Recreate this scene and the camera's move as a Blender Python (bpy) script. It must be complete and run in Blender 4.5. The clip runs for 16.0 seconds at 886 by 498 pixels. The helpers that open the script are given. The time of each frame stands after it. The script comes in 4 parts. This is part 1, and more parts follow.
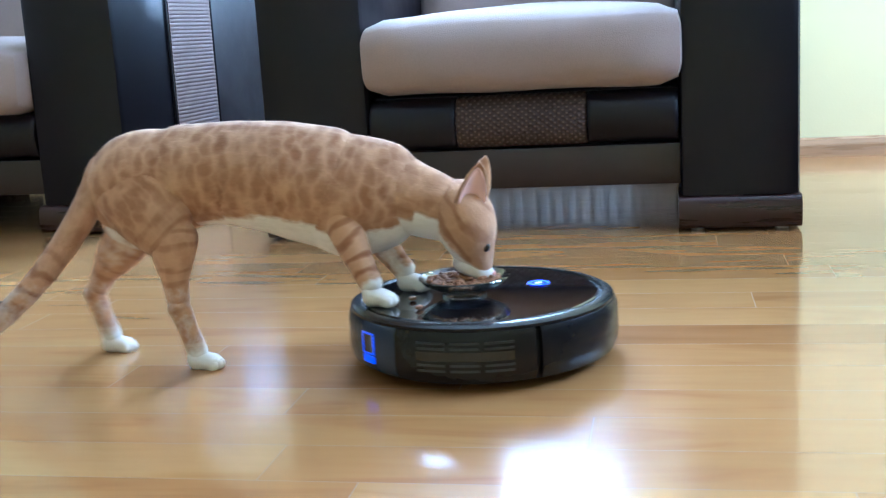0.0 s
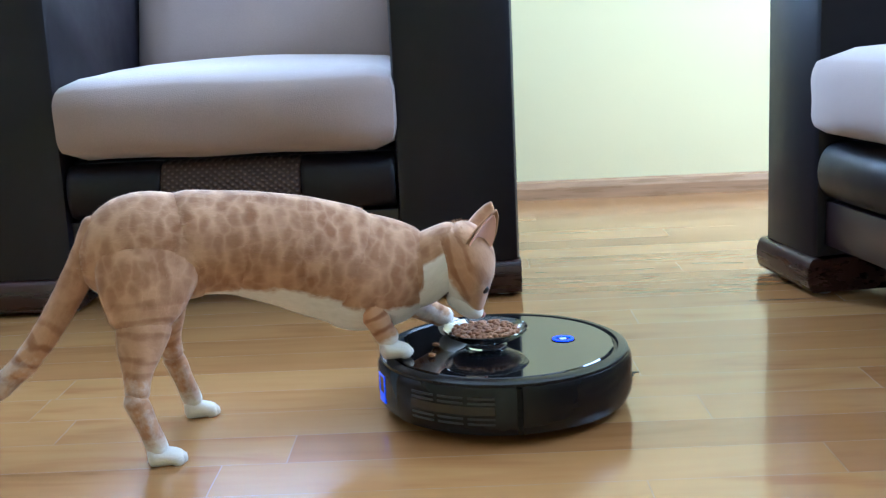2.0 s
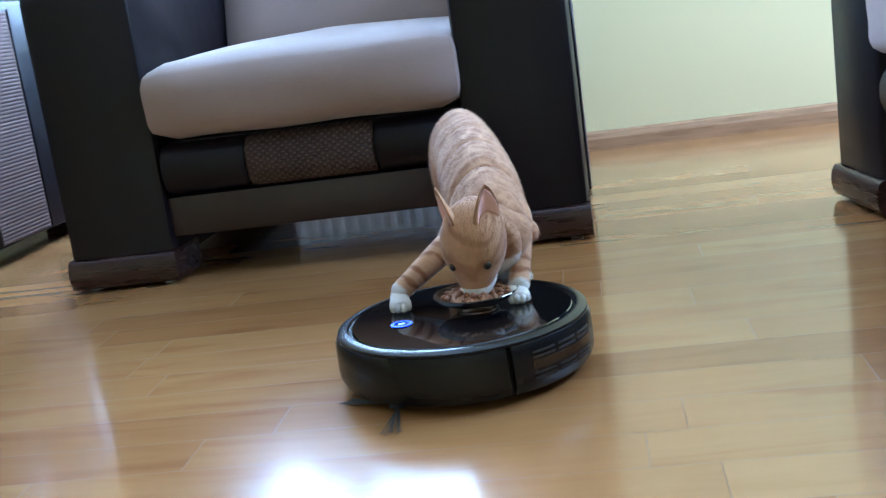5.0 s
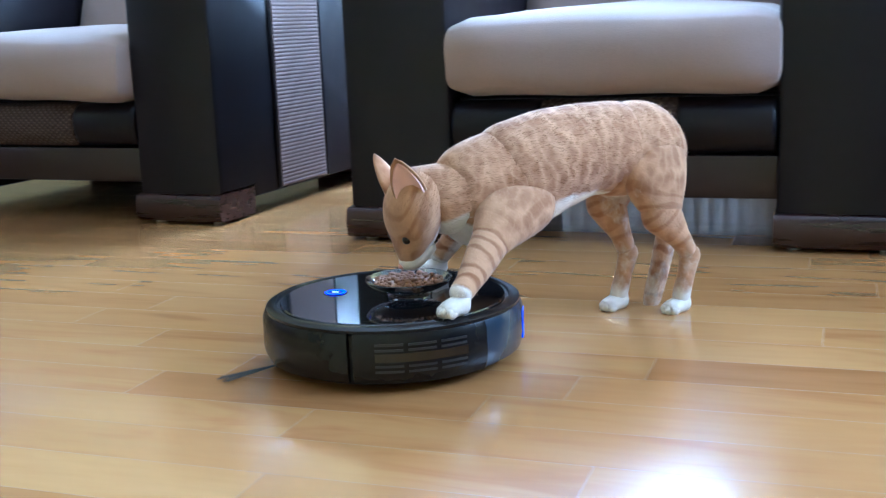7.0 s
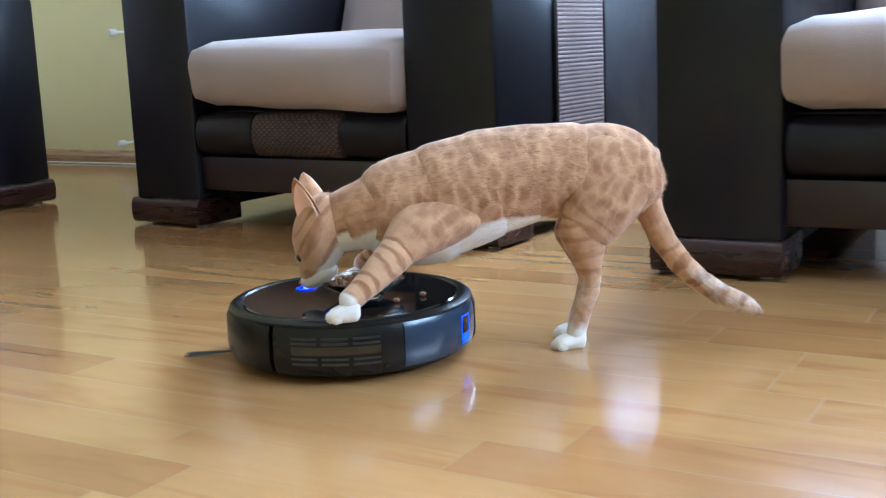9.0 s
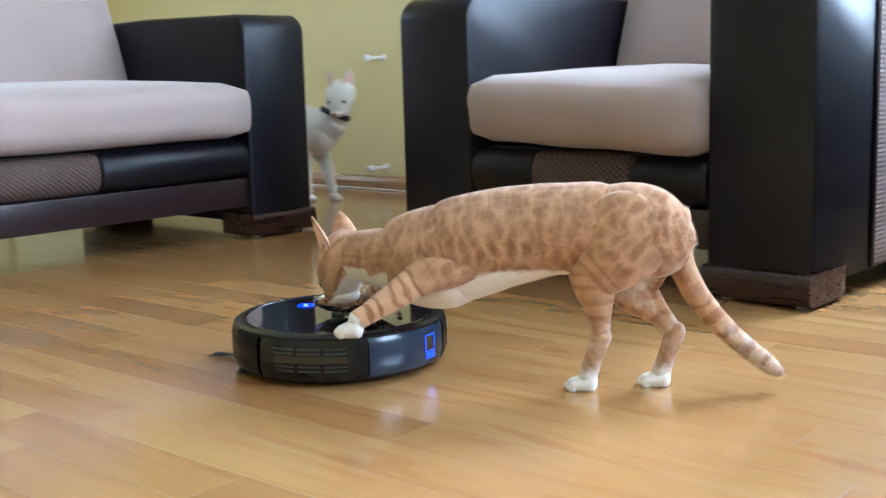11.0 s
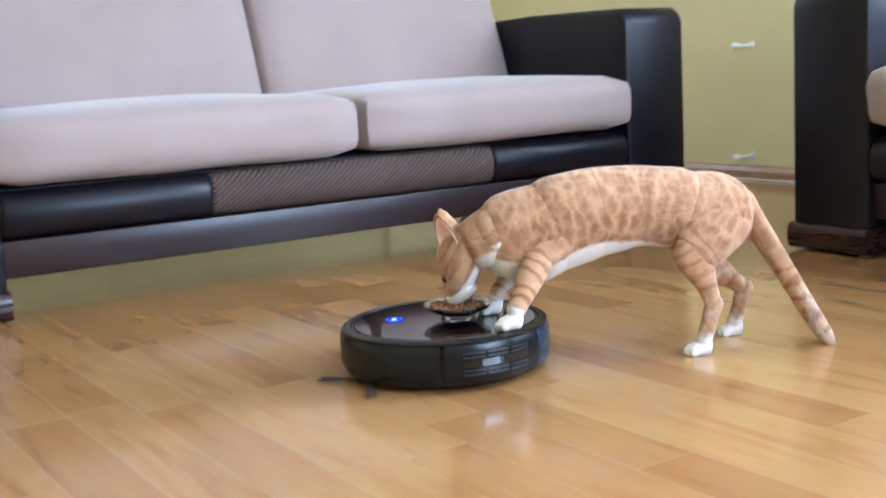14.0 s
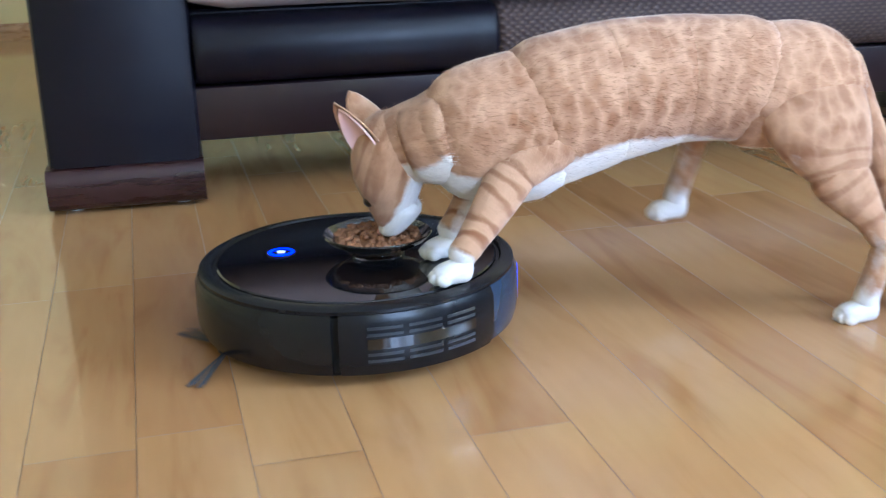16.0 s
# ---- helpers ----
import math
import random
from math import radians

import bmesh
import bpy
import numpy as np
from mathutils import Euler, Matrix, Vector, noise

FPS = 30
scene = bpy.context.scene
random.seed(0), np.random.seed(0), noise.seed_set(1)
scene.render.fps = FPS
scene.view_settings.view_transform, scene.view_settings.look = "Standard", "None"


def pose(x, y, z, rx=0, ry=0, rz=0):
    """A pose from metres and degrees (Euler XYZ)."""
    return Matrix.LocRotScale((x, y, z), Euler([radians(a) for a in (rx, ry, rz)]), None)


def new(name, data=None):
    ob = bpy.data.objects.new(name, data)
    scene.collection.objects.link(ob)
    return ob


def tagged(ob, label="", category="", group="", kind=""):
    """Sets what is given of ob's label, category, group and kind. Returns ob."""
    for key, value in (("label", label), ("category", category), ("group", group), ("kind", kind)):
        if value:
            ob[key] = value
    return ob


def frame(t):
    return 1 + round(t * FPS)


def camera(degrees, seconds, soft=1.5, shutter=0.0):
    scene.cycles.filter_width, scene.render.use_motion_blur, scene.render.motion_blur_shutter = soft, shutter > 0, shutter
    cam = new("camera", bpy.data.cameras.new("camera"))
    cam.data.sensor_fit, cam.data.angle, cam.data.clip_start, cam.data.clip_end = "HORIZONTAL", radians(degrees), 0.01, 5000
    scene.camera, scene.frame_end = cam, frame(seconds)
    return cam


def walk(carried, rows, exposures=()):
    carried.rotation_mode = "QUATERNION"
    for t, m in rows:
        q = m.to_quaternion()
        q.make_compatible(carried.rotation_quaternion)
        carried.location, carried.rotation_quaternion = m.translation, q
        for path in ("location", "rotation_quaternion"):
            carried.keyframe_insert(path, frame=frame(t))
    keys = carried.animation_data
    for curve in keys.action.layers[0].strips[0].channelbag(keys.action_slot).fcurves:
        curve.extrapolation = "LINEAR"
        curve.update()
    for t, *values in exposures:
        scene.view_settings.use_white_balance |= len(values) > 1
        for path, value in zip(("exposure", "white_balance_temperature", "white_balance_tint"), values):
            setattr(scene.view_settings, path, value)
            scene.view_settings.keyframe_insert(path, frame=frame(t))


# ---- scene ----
# ---------------------------------------------------------------- camera
EXPO = ((0.0, 0.14, 4600, 8), (1.5, 0.1, 4750, 8), (2.0, -0.15, 4700, 9), (3.2, -0.25, 4700, 9), (5.5, -0.45, 4600, 9), (6.5, -0.05, 4550, 9), (8.0, 0.1, 4750, 10),
        (10.3, 0.12, 5250, 10), (12.5, 0.32, 5400, 12), (14.5, 0.22, 5300, 14), (16.0, 0.06, 4900, 14))
cam = camera(42.55, 16.0, soft=1.2, shutter=0.4)


def view(x, y, z, heading, tilt, roll):
    return pose(x, y, z, 0, 0, heading) @ pose(0, 0, 0, 90 - tilt) @ pose(0, 0, 0, 0, 0, roll)


walk(cam, [
    (0, view(0.762, -2.102, 0.390, 11.321, 10.907, -3.309)),
    (0.5, view(0.861, -2.065, 0.395, 12.984, 10.685, -4.609)),
    (1, view(0.933, -2.010, 0.411, 10.050, 10.872, -4.383)),
    (1.5, view(0.947, -1.960, 0.469, 4.350, 12.002, -3.557)),
    (2, view(0.902, -1.962, 0.485, 1.064, 11.364, -2.675)),
    (2.5, view(0.913, -1.971, 0.474, 0.433, 10.767, -2.656)),
    (3, view(0.917, -2.014, 0.519, -0.202, 12.127, -4.268)),
    (5.5, view(1.033, -2.038, 0.458, 11.465, 12.583, -7.038)),
    (6, view(0.980, -2.037, 0.456, 14.406, 12.904, -4.921)),
    (6.5, view(0.964, -1.996, 0.429, 16.572, 12.301, -3.481)),
    (7, view(0.898, -1.985, 0.409, 19.725, 11.313, -2.304)),
    (7.5, view(0.853, -2.077, 0.411, 22.426, 10.836, -2.780)),
    (8, view(0.864, -2.014, 0.413, 27.333, 10.469, -2.953)),
    (10.3, view(0.299, -1.625, 0.370, 33.199, 10.004, -1.230)),
    (10.6, view(0.327, -1.670, 0.396, 35.826, 9.851, -0.671)),
    (11, view(0.415, -1.780, 0.439, 40.219, 9.063, -1.621)),
    (11.5, view(0.465, -1.803, 0.469, 44.139, 7.980, -1.390)),
    (12, view(0.439, -1.815, 0.479, 45.229, 7.243, -1.712)),
    (12.5, view(0.447, -1.816, 0.469, 44.854, 6.492, -1.204)),
    (13, view(0.415, -1.863, 0.459, 46.889, 6.132, -2.040)),
    (13.5, view(0.382, -1.906, 0.477, 50.327, 6.140, -2.605)),
    (14, view(0.374, -1.941, 0.456, 56.515, 8.963, -3.217)),
    (14.5, view(0.233, -1.872, 0.467, 59.554, 12.263, -1.841)),
    (15, view(0.049, -1.715, 0.466, 63.786, 13.692, -1.620)),
    (15.5, view(-0.181, -1.669, 0.460, 66.720, 16.262, -1.325)),
    (16, view(-0.354, -1.498, 0.431, 75.568, 17.862, -1.581)),
], exposures=EXPO)

# ---------------------------------------------------------------- light
world = bpy.data.worlds.new("sky")
scene.world = world
world.use_nodes = True
wn = world.node_tree
sky = wn.nodes.new("ShaderNodeTexSky")
sky.sky_type, sky.sun_disc = "NISHITA", False
sky.sun_elevation, sky.sun_rotation = radians(42), radians(200)
wn.nodes["Background"].inputs[1].default_value = 0.15
wn.links.new(sky.outputs[0], wn.nodes["Background"].inputs[0])


def window_light(name, m, w, h, power, colour):
    lamp = bpy.data.lights.new(name, "AREA")
    lamp.shape, lamp.size, lamp.size_y, lamp.energy, lamp.color = "RECTANGLE", w, h, power, colour
    new(name, lamp).matrix_world = m


window_light("daylight_north", pose(0.145, 1.36, 1.40, -90, 0, 0), 0.91, 1.42, 148, (0.76, 0.88, 1.0))
window_light("daylight_west", pose(-4.22, -0.28, 1.165, 0, -90, 0), 0.58, 0.88, 10, (0.72, 0.86, 1.0))
window_light("daylight_east", pose(2.92, 0.1, 1.4, 0, 90, 0), 1.3, 1.72, 165, (0.74, 0.87, 1.0))

# ---------------------------------------------------------------- materials


class Nodes:
    """A short way to write node trees."""

    def __init__(self, name):
        self.mat = bpy.data.materials.new(name)
        self.mat.use_nodes = True
        self.tree = self.mat.node_tree
        self.bsdf = self.tree.nodes["Principled BSDF"]
        self.co = self.tree.nodes.new("ShaderNodeTexCoord")

    def add(self, kind, **values):
        n = self.tree.nodes.new(kind)
        for k, v in values.items():
            n.inputs[k.replace("_", " ")].default_value = v
        return n

    def link(self, a, b):
        self.tree.links.new(a, b)

    def mapped(self, scale, kind="Object"):
        m = self.add("ShaderNodeMapping", Scale=scale)
        self.link(self.co.outputs[kind], m.inputs[0])
        return m.outputs[0]

    def noise(self, scale, stretch=(1, 1, 1), detail=4, rough=0.55):
        n = self.add("ShaderNodeTexNoise", Scale=scale, Detail=detail, Roughness=rough)
        self.link(self.mapped(stretch), n.inputs["Vector"])
        return n.outputs[0]

    def ramp(self, value, stops):
        r = self.tree.nodes.new("ShaderNodeValToRGB")
        els = r.color_ramp.elements
        while len(els) < len(stops):
            els.new(0.5)
        for e, (p, c) in zip(els, stops):
            e.position, e.color = p, (*c, 1) if len(c) == 3 else c
        self.link(value, r.inputs[0])
        return r.outputs[0]

    def mix(self, fac, a, b, mode="MIX"):
        m = self.tree.nodes.new("ShaderNodeMix")
        m.data_type, m.blend_type = "RGBA", mode
        for sock, v in ((m.inputs[0], fac), (m.inputs[6], a), (m.inputs[7], b)):
            if isinstance(v, (int, float)):
                sock.default_value = v
            elif isinstance(v, tuple):
                sock.default_value = (*v, 1)
            else:
                self.link(v, sock)
        return m.outputs[2]

    def math(self, op, a, b=0.0):
        m = self.tree.nodes.new("ShaderNodeMath")
        m.operation = op
        for sock, v in ((m.inputs[0], a), (m.inputs[1], b)):
            if isinstance(v, (int, float)):
                sock.default_value = v
            else:
                self.link(v, sock)
        return m.outputs[0]

    def axes(self):
        s = self.tree.nodes.new("ShaderNodeSeparateXYZ")
        self.link(self.co.outputs["Object"], s.inputs[0])
        return s.outputs

    def random(self):
        return self.tree.nodes.new("ShaderNodeObjectInfo").outputs["Random"]

    def bump(self, height, strength, distance=0.002):
        b = self.add("ShaderNodeBump", Strength=strength, Distance=distance)
        self.link(height, b.inputs["Height"])
        self.link(b.outputs[0], self.bsdf.inputs["Normal"])

    def done(self, colour, rough, metal=0.0, **more):
        for key, v in (("Base Color", colour), ("Roughness", rough), ("Metallic", metal), *((k.replace("_", " "), v) for k, v in more.items())):
            if isinstance(v, (int, float)):
                self.bsdf.inputs[key].default_value = v
            elif isinstance(v, tuple):
                self.bsdf.inputs[key].default_value = (*v, 1)
            else:
                self.link(v, self.bsdf.inputs[key])
        return self.mat


def plain(name, colour, rough=0.5, metal=0.0, vary=0.15, scale=30, **more):
    n = Nodes(name)
    f = n.noise(scale)
    c = n.mix(f, tuple(x * (1 - vary) for x in colour), tuple(min(1, x * (1 + vary)) for x in colour))
    return n.done(c, rough, metal, **more)


def board_material():
    n = Nodes("lacquered_maple")
    r = n.random()
    isl = n.tree.nodes.new("ShaderNodeNewGeometry").outputs["Random Per Island"]
    pick = n.math("FRACT", n.math("ADD", n.math("MULTIPLY", r, 7.3), n.math("MULTIPLY", isl, 5.1)))
    shift = n.tree.nodes.new("ShaderNodeCombineXYZ")
    n.link(n.math("MULTIPLY", pick, 37.0), shift.inputs[1])
    n.link(n.math("MULTIPLY", pick, 11.0), shift.inputs[0])
    va = n.tree.nodes.new("ShaderNodeVectorMath")
    n.link(n.mapped((0.9, 5.5, 5.5)), va.inputs[0])
    n.link(shift.outputs[0], va.inputs[1])
    grain = n.add("ShaderNodeTexNoise", Scale=2.2, Detail=3.0, Roughness=0.5, Distortion=1.6)
    n.link(va.outputs[0], grain.inputs["Vector"])
    fine = n.add("ShaderNodeTexNoise", Scale=12, Detail=1)
    n.link(va.outputs[0], fine.inputs["Vector"])
    tone = n.ramp(pick, ((0.0, (0.34, 0.162, 0.055)), (0.3, (0.43, 0.225, 0.081)), (0.7, (0.485, 0.271, 0.105)), (1.0, (0.39, 0.192, 0.066))))
    dark = n.ramp(grain.outputs[0], ((0.30, (0.80, 0.72, 0.62)), (0.46, (0.97, 0.95, 0.92)), (0.62, (1, 1, 1))))
    c = n.mix(1.0, tone, dark, "MULTIPLY")
    c = n.mix(0.12, c, n.ramp(fine.outputs[0], ((0.3, (0.6, 0.5, 0.4)), (0.7, (1, 1, 1)))), "MULTIPLY")
    wear = n.add("ShaderNodeTexNoise", Scale=3.0, Detail=5)
    n.link(n.co.outputs["Object"], wear.inputs["Vector"])
    rough = n.ramp(wear.outputs[0], ((0.3, (0.13,) * 3), (0.75, (0.21,) * 3)))
    return n.done(c, rough, Coat_Weight=0.35, Coat_Roughness=0.08)


def leather_material(name, colour):
    n = Nodes(name)
    big = n.noise(5, detail=3)
    n.bump(n.noise(260, detail=2), 0.1, 0.0006)
    c = n.mix(big, tuple(x * 0.7 for x in colour), tuple(x * 1.3 for x in colour))
    return n.done(c, n.ramp(n.noise(14), ((0.3, (0.33,) * 3), (0.7, (0.42,) * 3))), Specular_IOR_Level=0.25)


def fabric_material(name, colour, scale=420):
    n = Nodes(name)
    weave = n.noise(scale, detail=2)
    big = n.noise(6, detail=4)
    n.bump(n.math("ADD", weave, n.math("MULTIPLY", big, 2.0)), 0.25, 0.002)
    c = n.mix(big, tuple(x * 0.88 for x in colour), tuple(x * 1.08 for x in colour))
    c = n.mix(0.2, c, n.ramp(weave, ((0.3, (0.6,) * 3), (0.7, (1, 1, 1)))), "MULTIPLY")
    return n.done(c, 0.9, Sheen_Weight=0.35, Sheen_Roughness=0.5)


def woven_material():
    n = Nodes("woven_brown")
    ax = n.axes()
    u = n.math("SINE", n.math("MULTIPLY", ax[0], 420.0))
    v = n.math("SINE", n.math("MULTIPLY", ax[2], 560.0))
    dots = n.math("MULTIPLY", u, v)
    c = n.ramp(dots, ((0.28, (0.05, 0.029, 0.023)), (0.55, (0.08, 0.049, 0.038)), (0.85, (0.12, 0.08, 0.062))))
    n.bump(dots, 0.6, 0.002)
    return n.done(c, 0.8)


def wood_material(name, colour):
    n = Nodes(name)
    g = n.noise(7, (1, 6, 14), 5)
    return n.done(n.mix(g, tuple(x * 0.55 for x in colour), tuple(x * 1.35 for x in colour)), n.ramp(g, ((0.3, (0.22,) * 3), (0.7, (0.36,) * 3))))


def wall_material():
    n = Nodes("yellow_paint")
    big, fine = n.noise(1.3, detail=5), n.noise(170, detail=3)
    n.bump(fine, 0.12, 0.002)
    return n.done(n.mix(big, (0.75, 0.655, 0.345), (0.82, 0.725, 0.40)), 0.75)


def fur_material(name, light, dark, white):
    """Tabby coat laid over the whole animal: soft flecks on the trunk, stripes on the legs and tail, white where the coat says so."""
    n = Nodes(name)

    def noted(key, output):
        a = n.tree.nodes.new("ShaderNodeAttribute")
        a.attribute_name = key
        return a.outputs[output]

    def field(stretch, scale, detail, rough):
        m = n.add("ShaderNodeMapping", Scale=stretch)
        n.link(noted("coat", "Vector"), m.inputs[0])
        f = n.add("ShaderNodeTexNoise", Scale=scale, Detail=detail, Roughness=rough, Distortion=0.25)
        n.link(m.outputs[0], f.inputs["Vector"])
        return f.outputs[0]

    warp = n.add("ShaderNodeTexNoise", Scale=45, Detail=2)
    n.link(noted("coat", "Vector"), warp.inputs["Vector"])
    push = n.tree.nodes.new("ShaderNodeVectorMath")
    push.operation = "MULTIPLY_ADD"
    n.link(warp.outputs["Color"], push.inputs[0])
    push.inputs[1].default_value = (0.022, 0.022, 0.03)
    n.link(noted("coat", "Vector"), push.inputs[2])
    m = n.add("ShaderNodeMapping", Scale=(1.2, 0.8, 0.66))
    n.link(push.outputs[0], m.inputs[0])
    cell = n.add("ShaderNodeTexVoronoi", Scale=60.0, Randomness=0.9)
    n.link(m.outputs[0], cell.inputs["Vector"])
    flecks = n.ramp(cell.outputs["Distance"], ((0.28, (0.9, 0.9, 0.9)), (0.80, (0, 0, 0))))
    w = n.add("ShaderNodeTexWave", Scale=11.0, Distortion=7.0, Detail=2.5)
    w.inputs["Detail Scale"].default_value = 2.2
    w.wave_type, w.bands_direction = "BANDS", "Z"
    m = n.add("ShaderNodeMapping", Scale=(0.5, 0.9, 1.35))
    n.link(noted("coat", "Vector"), m.inputs[0])
    n.link(m.outputs[0], w.inputs["Vector"])
    stripes = n.ramp(w.outputs["Fac"], ((0.5, (0, 0, 0)), (0.95, (1, 1, 1))))
    marks = n.mix(noted("band", "Fac"), flecks, stripes)
    cloudy = n.ramp(field((1, 1, 1), 14, 2, 0.5), ((0.3, (0.6,) * 3), (0.7, (1, 1, 1))))
    hairs = field((0.35, 1, 1), 190, 3, 0.6)
    c = n.mix(n.mix(1.0, marks, cloudy, "MULTIPLY"), light, dark)
    edge = n.math("ADD", noted("pale", "Fac"), n.math("MULTIPLY", n.math("SUBTRACT", field((1, 1, 1), 60, 3, 0.6), 0.5), 0.7))
    c = n.mix(n.ramp(edge, ((0.36, (0, 0, 0)), (0.72, (1, 1, 1)))), c, white)
    c = n.mix(0.3, c, n.ramp(hairs, ((0.25, (0.66, 0.62, 0.57)), (0.7, (1.0, 1.0, 1.0)))), "MULTIPLY")
    n.bump(hairs, 0.3, 0.002)
    return n.done(c, 0.9, Sheen_Weight=0.25, Sheen_Roughness=0.55, Specular_IOR_Level=0.12)


BOARD = board_material()
LEATHER = leather_material("dark_leather", (0.0052, 0.0044, 0.0078))
FABRIC = fabric_material("beige_fabric", (0.335, 0.253, 0.232))
RIBBED = plain("ribbed_beige", (0.16, 0.118, 0.108), 0.85, vary=0.2, scale=200, Specular_IOR_Level=0.1)
WOVEN = woven_material()
WENGE = wood_material("dark_red_wood", (0.028, 0.0085, 0.008))
RAILWOOD = plain("dark_plum_wood", (0.016, 0.0075, 0.010), 0.34, vary=0.2, scale=12)
OAK = wood_material("light_oak", (0.42, 0.25, 0.13))
WALL = wall_material()
CEIL = plain("white_ceiling", (0.78, 0.77, 0.74), 0.8)
WHITE = plain("white_enamel", (0.8, 0.8, 0.78), 0.35, vary=0.04)
GLIDE = plain("white_plastic", (0.75, 0.74, 0.7), 0.5)
JOINT = plain("board_joint", (0.20, 0.10, 0.042), 0.35)
SCREED = plain("screed", (0.06, 0.04, 0.025), 0.9)
GLOSS = plain("gloss_black", (0.004, 0.004, 0.005), 0.05, vary=0.05, Coat_Weight=0.5)
SATIN = plain("satin_black", (0.008, 0.008, 0.009), 0.26, vary=0.25, scale=60, Specular_IOR_Level=0.26)
MATT = plain("matt_black", (0.01, 0.01, 0.01), 0.6)
SMOKE = plain("smoked_blue_plastic", (0.02, 0.034, 0.06), 0.2, vary=0.1)
GREYVENT = plain("vent_grey", (0.022, 0.024, 0.027), 0.35)
RUBBER = plain("bristle_grey", (0.05, 0.05, 0.05), 0.7)
KIBBLE = plain("kibble_brown", (0.24, 0.105, 0.04), 0.75, vary=0.45, scale=220)
WHITE_FUR = (0.82, 0.78, 0.74)
COAT = fur_material("ginger_coat", (0.545, 0.322, 0.182), (0.275, 0.115, 0.046), WHITE_FUR)
SNOW_DULL = fur_material("cream_white_coat", (0.74, 0.71, 0.66), (0.69, 0.65, 0.60), (0.76, 0.74, 0.70))
PINK = plain("pink_skin", (0.85, 0.55, 0.50), 0.6, Subsurface_Weight=0.0)
NOSEPINK = plain("pink_nose", (0.5, 0.22, 0.18), 0.5)
EYE = plain("dark_amber_eye", (0.022, 0.013, 0.006), 0.3)
DARK = plain("black_collar", (0.02, 0.02, 0.022), 0.6)


def glow_material(name, colour, strength):
    n = Nodes(name)
    n.bsdf.inputs["Emission Color"].default_value = (*colour, 1)
    n.bsdf.inputs["Emission Strength"].default_value = strength
    return n.done(colour, 0.3)


BLUE = glow_material("blue_light", (0.008, 0.03, 1.0), 2.6)
MARK = glow_material("pale_blue_mark", (0.45, 0.55, 1.0), 1.6)
BLUE_DIM = glow_material("blue_port", (0.01, 0.07, 0.8), 0.7)
DAY = glow_material("bright_outdoors", (0.85, 0.93, 1.0), 4.5)


def glass_material():
    n = Nodes("clear_glass")
    return n.done((0.97, 1.0, 0.99), 0.02, Transmission_Weight=1.0, IOR=1.4, Coat_Weight=1.0, Coat_Roughness=0.02)


GLASS = glass_material()

# ---------------------------------------------------------------- mesh tools


def part(name, bm, material, parent=None, label="", smooth=True, crease=38):
    """Links a bmesh as one mesh object, under a thing or a part."""
    me = bpy.data.meshes.new(name)
    bm.to_mesh(me)
    bm.free()
    if material:
        me.materials.append(material)
    if smooth:
        me.shade_smooth()
        me.set_sharp_from_angle(angle=radians(crease))
    ob = new(name, me)
    ob.parent = parent
    return tagged(ob, label)


def thing(name, m, label, category, group="", kind=""):
    ob = new(name)
    ob.empty_display_size = 0.05
    ob.matrix_basis = m
    return tagged(ob, label, category, group, kind)


def block(x0, x1, y0, y1, z0, z1, bevel=0.0, seg=3, bm=None):
    out = bmesh.new()
    bmesh.ops.create_cube(out, size=1, matrix=Matrix.Translation(((x0 + x1) / 2, (y0 + y1) / 2, (z0 + z1) / 2)) @ Matrix.Diagonal((x1 - x0, y1 - y0, z1 - z0, 1)))
    if bevel:
        bmesh.ops.bevel(out, geom=out.edges[:], offset=bevel, segments=seg, profile=0.5, affect="EDGES")
    return merge(bm, out)


def merge(bm, extra):
    if bm is None:
        return extra
    me = bpy.data.meshes.new("tmp")
    extra.to_mesh(me)
    extra.free()
    bm.from_mesh(me)
    bpy.data.meshes.remove(me)
    return bm


def loft(rings, bm=None, cap=True):
    """Skins a row of rings, each a list of points of one length."""
    out = bmesh.new()
    vs = [[out.verts.new(p) for p in ring] for ring in rings]
    n = len(vs[0])
    for a, b in zip(vs, vs[1:]):
        for i in range(n):
            out.faces.new((a[i], a[(i + 1) % n], b[(i + 1) % n], b[i]))
    if cap:
        out.faces.new(vs[0][::-1])
        out.faces.new(vs[-1])
    bmesh.ops.recalc_face_normals(out, faces=out.faces[:])
    return merge(bm, out)


def lathe(profile, n=48, bm=None, cap=True, start=0.0, sweep=360.0):
    """Turns (radius, height) pairs round z."""
    if sweep >= 360:
        return loft([[(r * math.cos(2 * math.pi * i / n), r * math.sin(2 * math.pi * i / n), z) for i in range(n)] for r, z in profile], bm, cap)
    out = bmesh.new()
    cols = []
    for i in range(n + 1):
        a = radians(start + sweep * i / n)
        cols.append([out.verts.new((r * math.cos(a), r * math.sin(a), z)) for r, z in profile])
    k = len(profile)
    for a, b in zip(cols, cols[1:]):
        for i in range(k):
            out.faces.new((a[i], b[i], b[(i + 1) % k], a[(i + 1) % k]))
    out.faces.new(cols[0])
    out.faces.new(cols[-1][::-1])
    bmesh.ops.recalc_face_normals(out, faces=out.faces[:])
    return merge(bm, out)


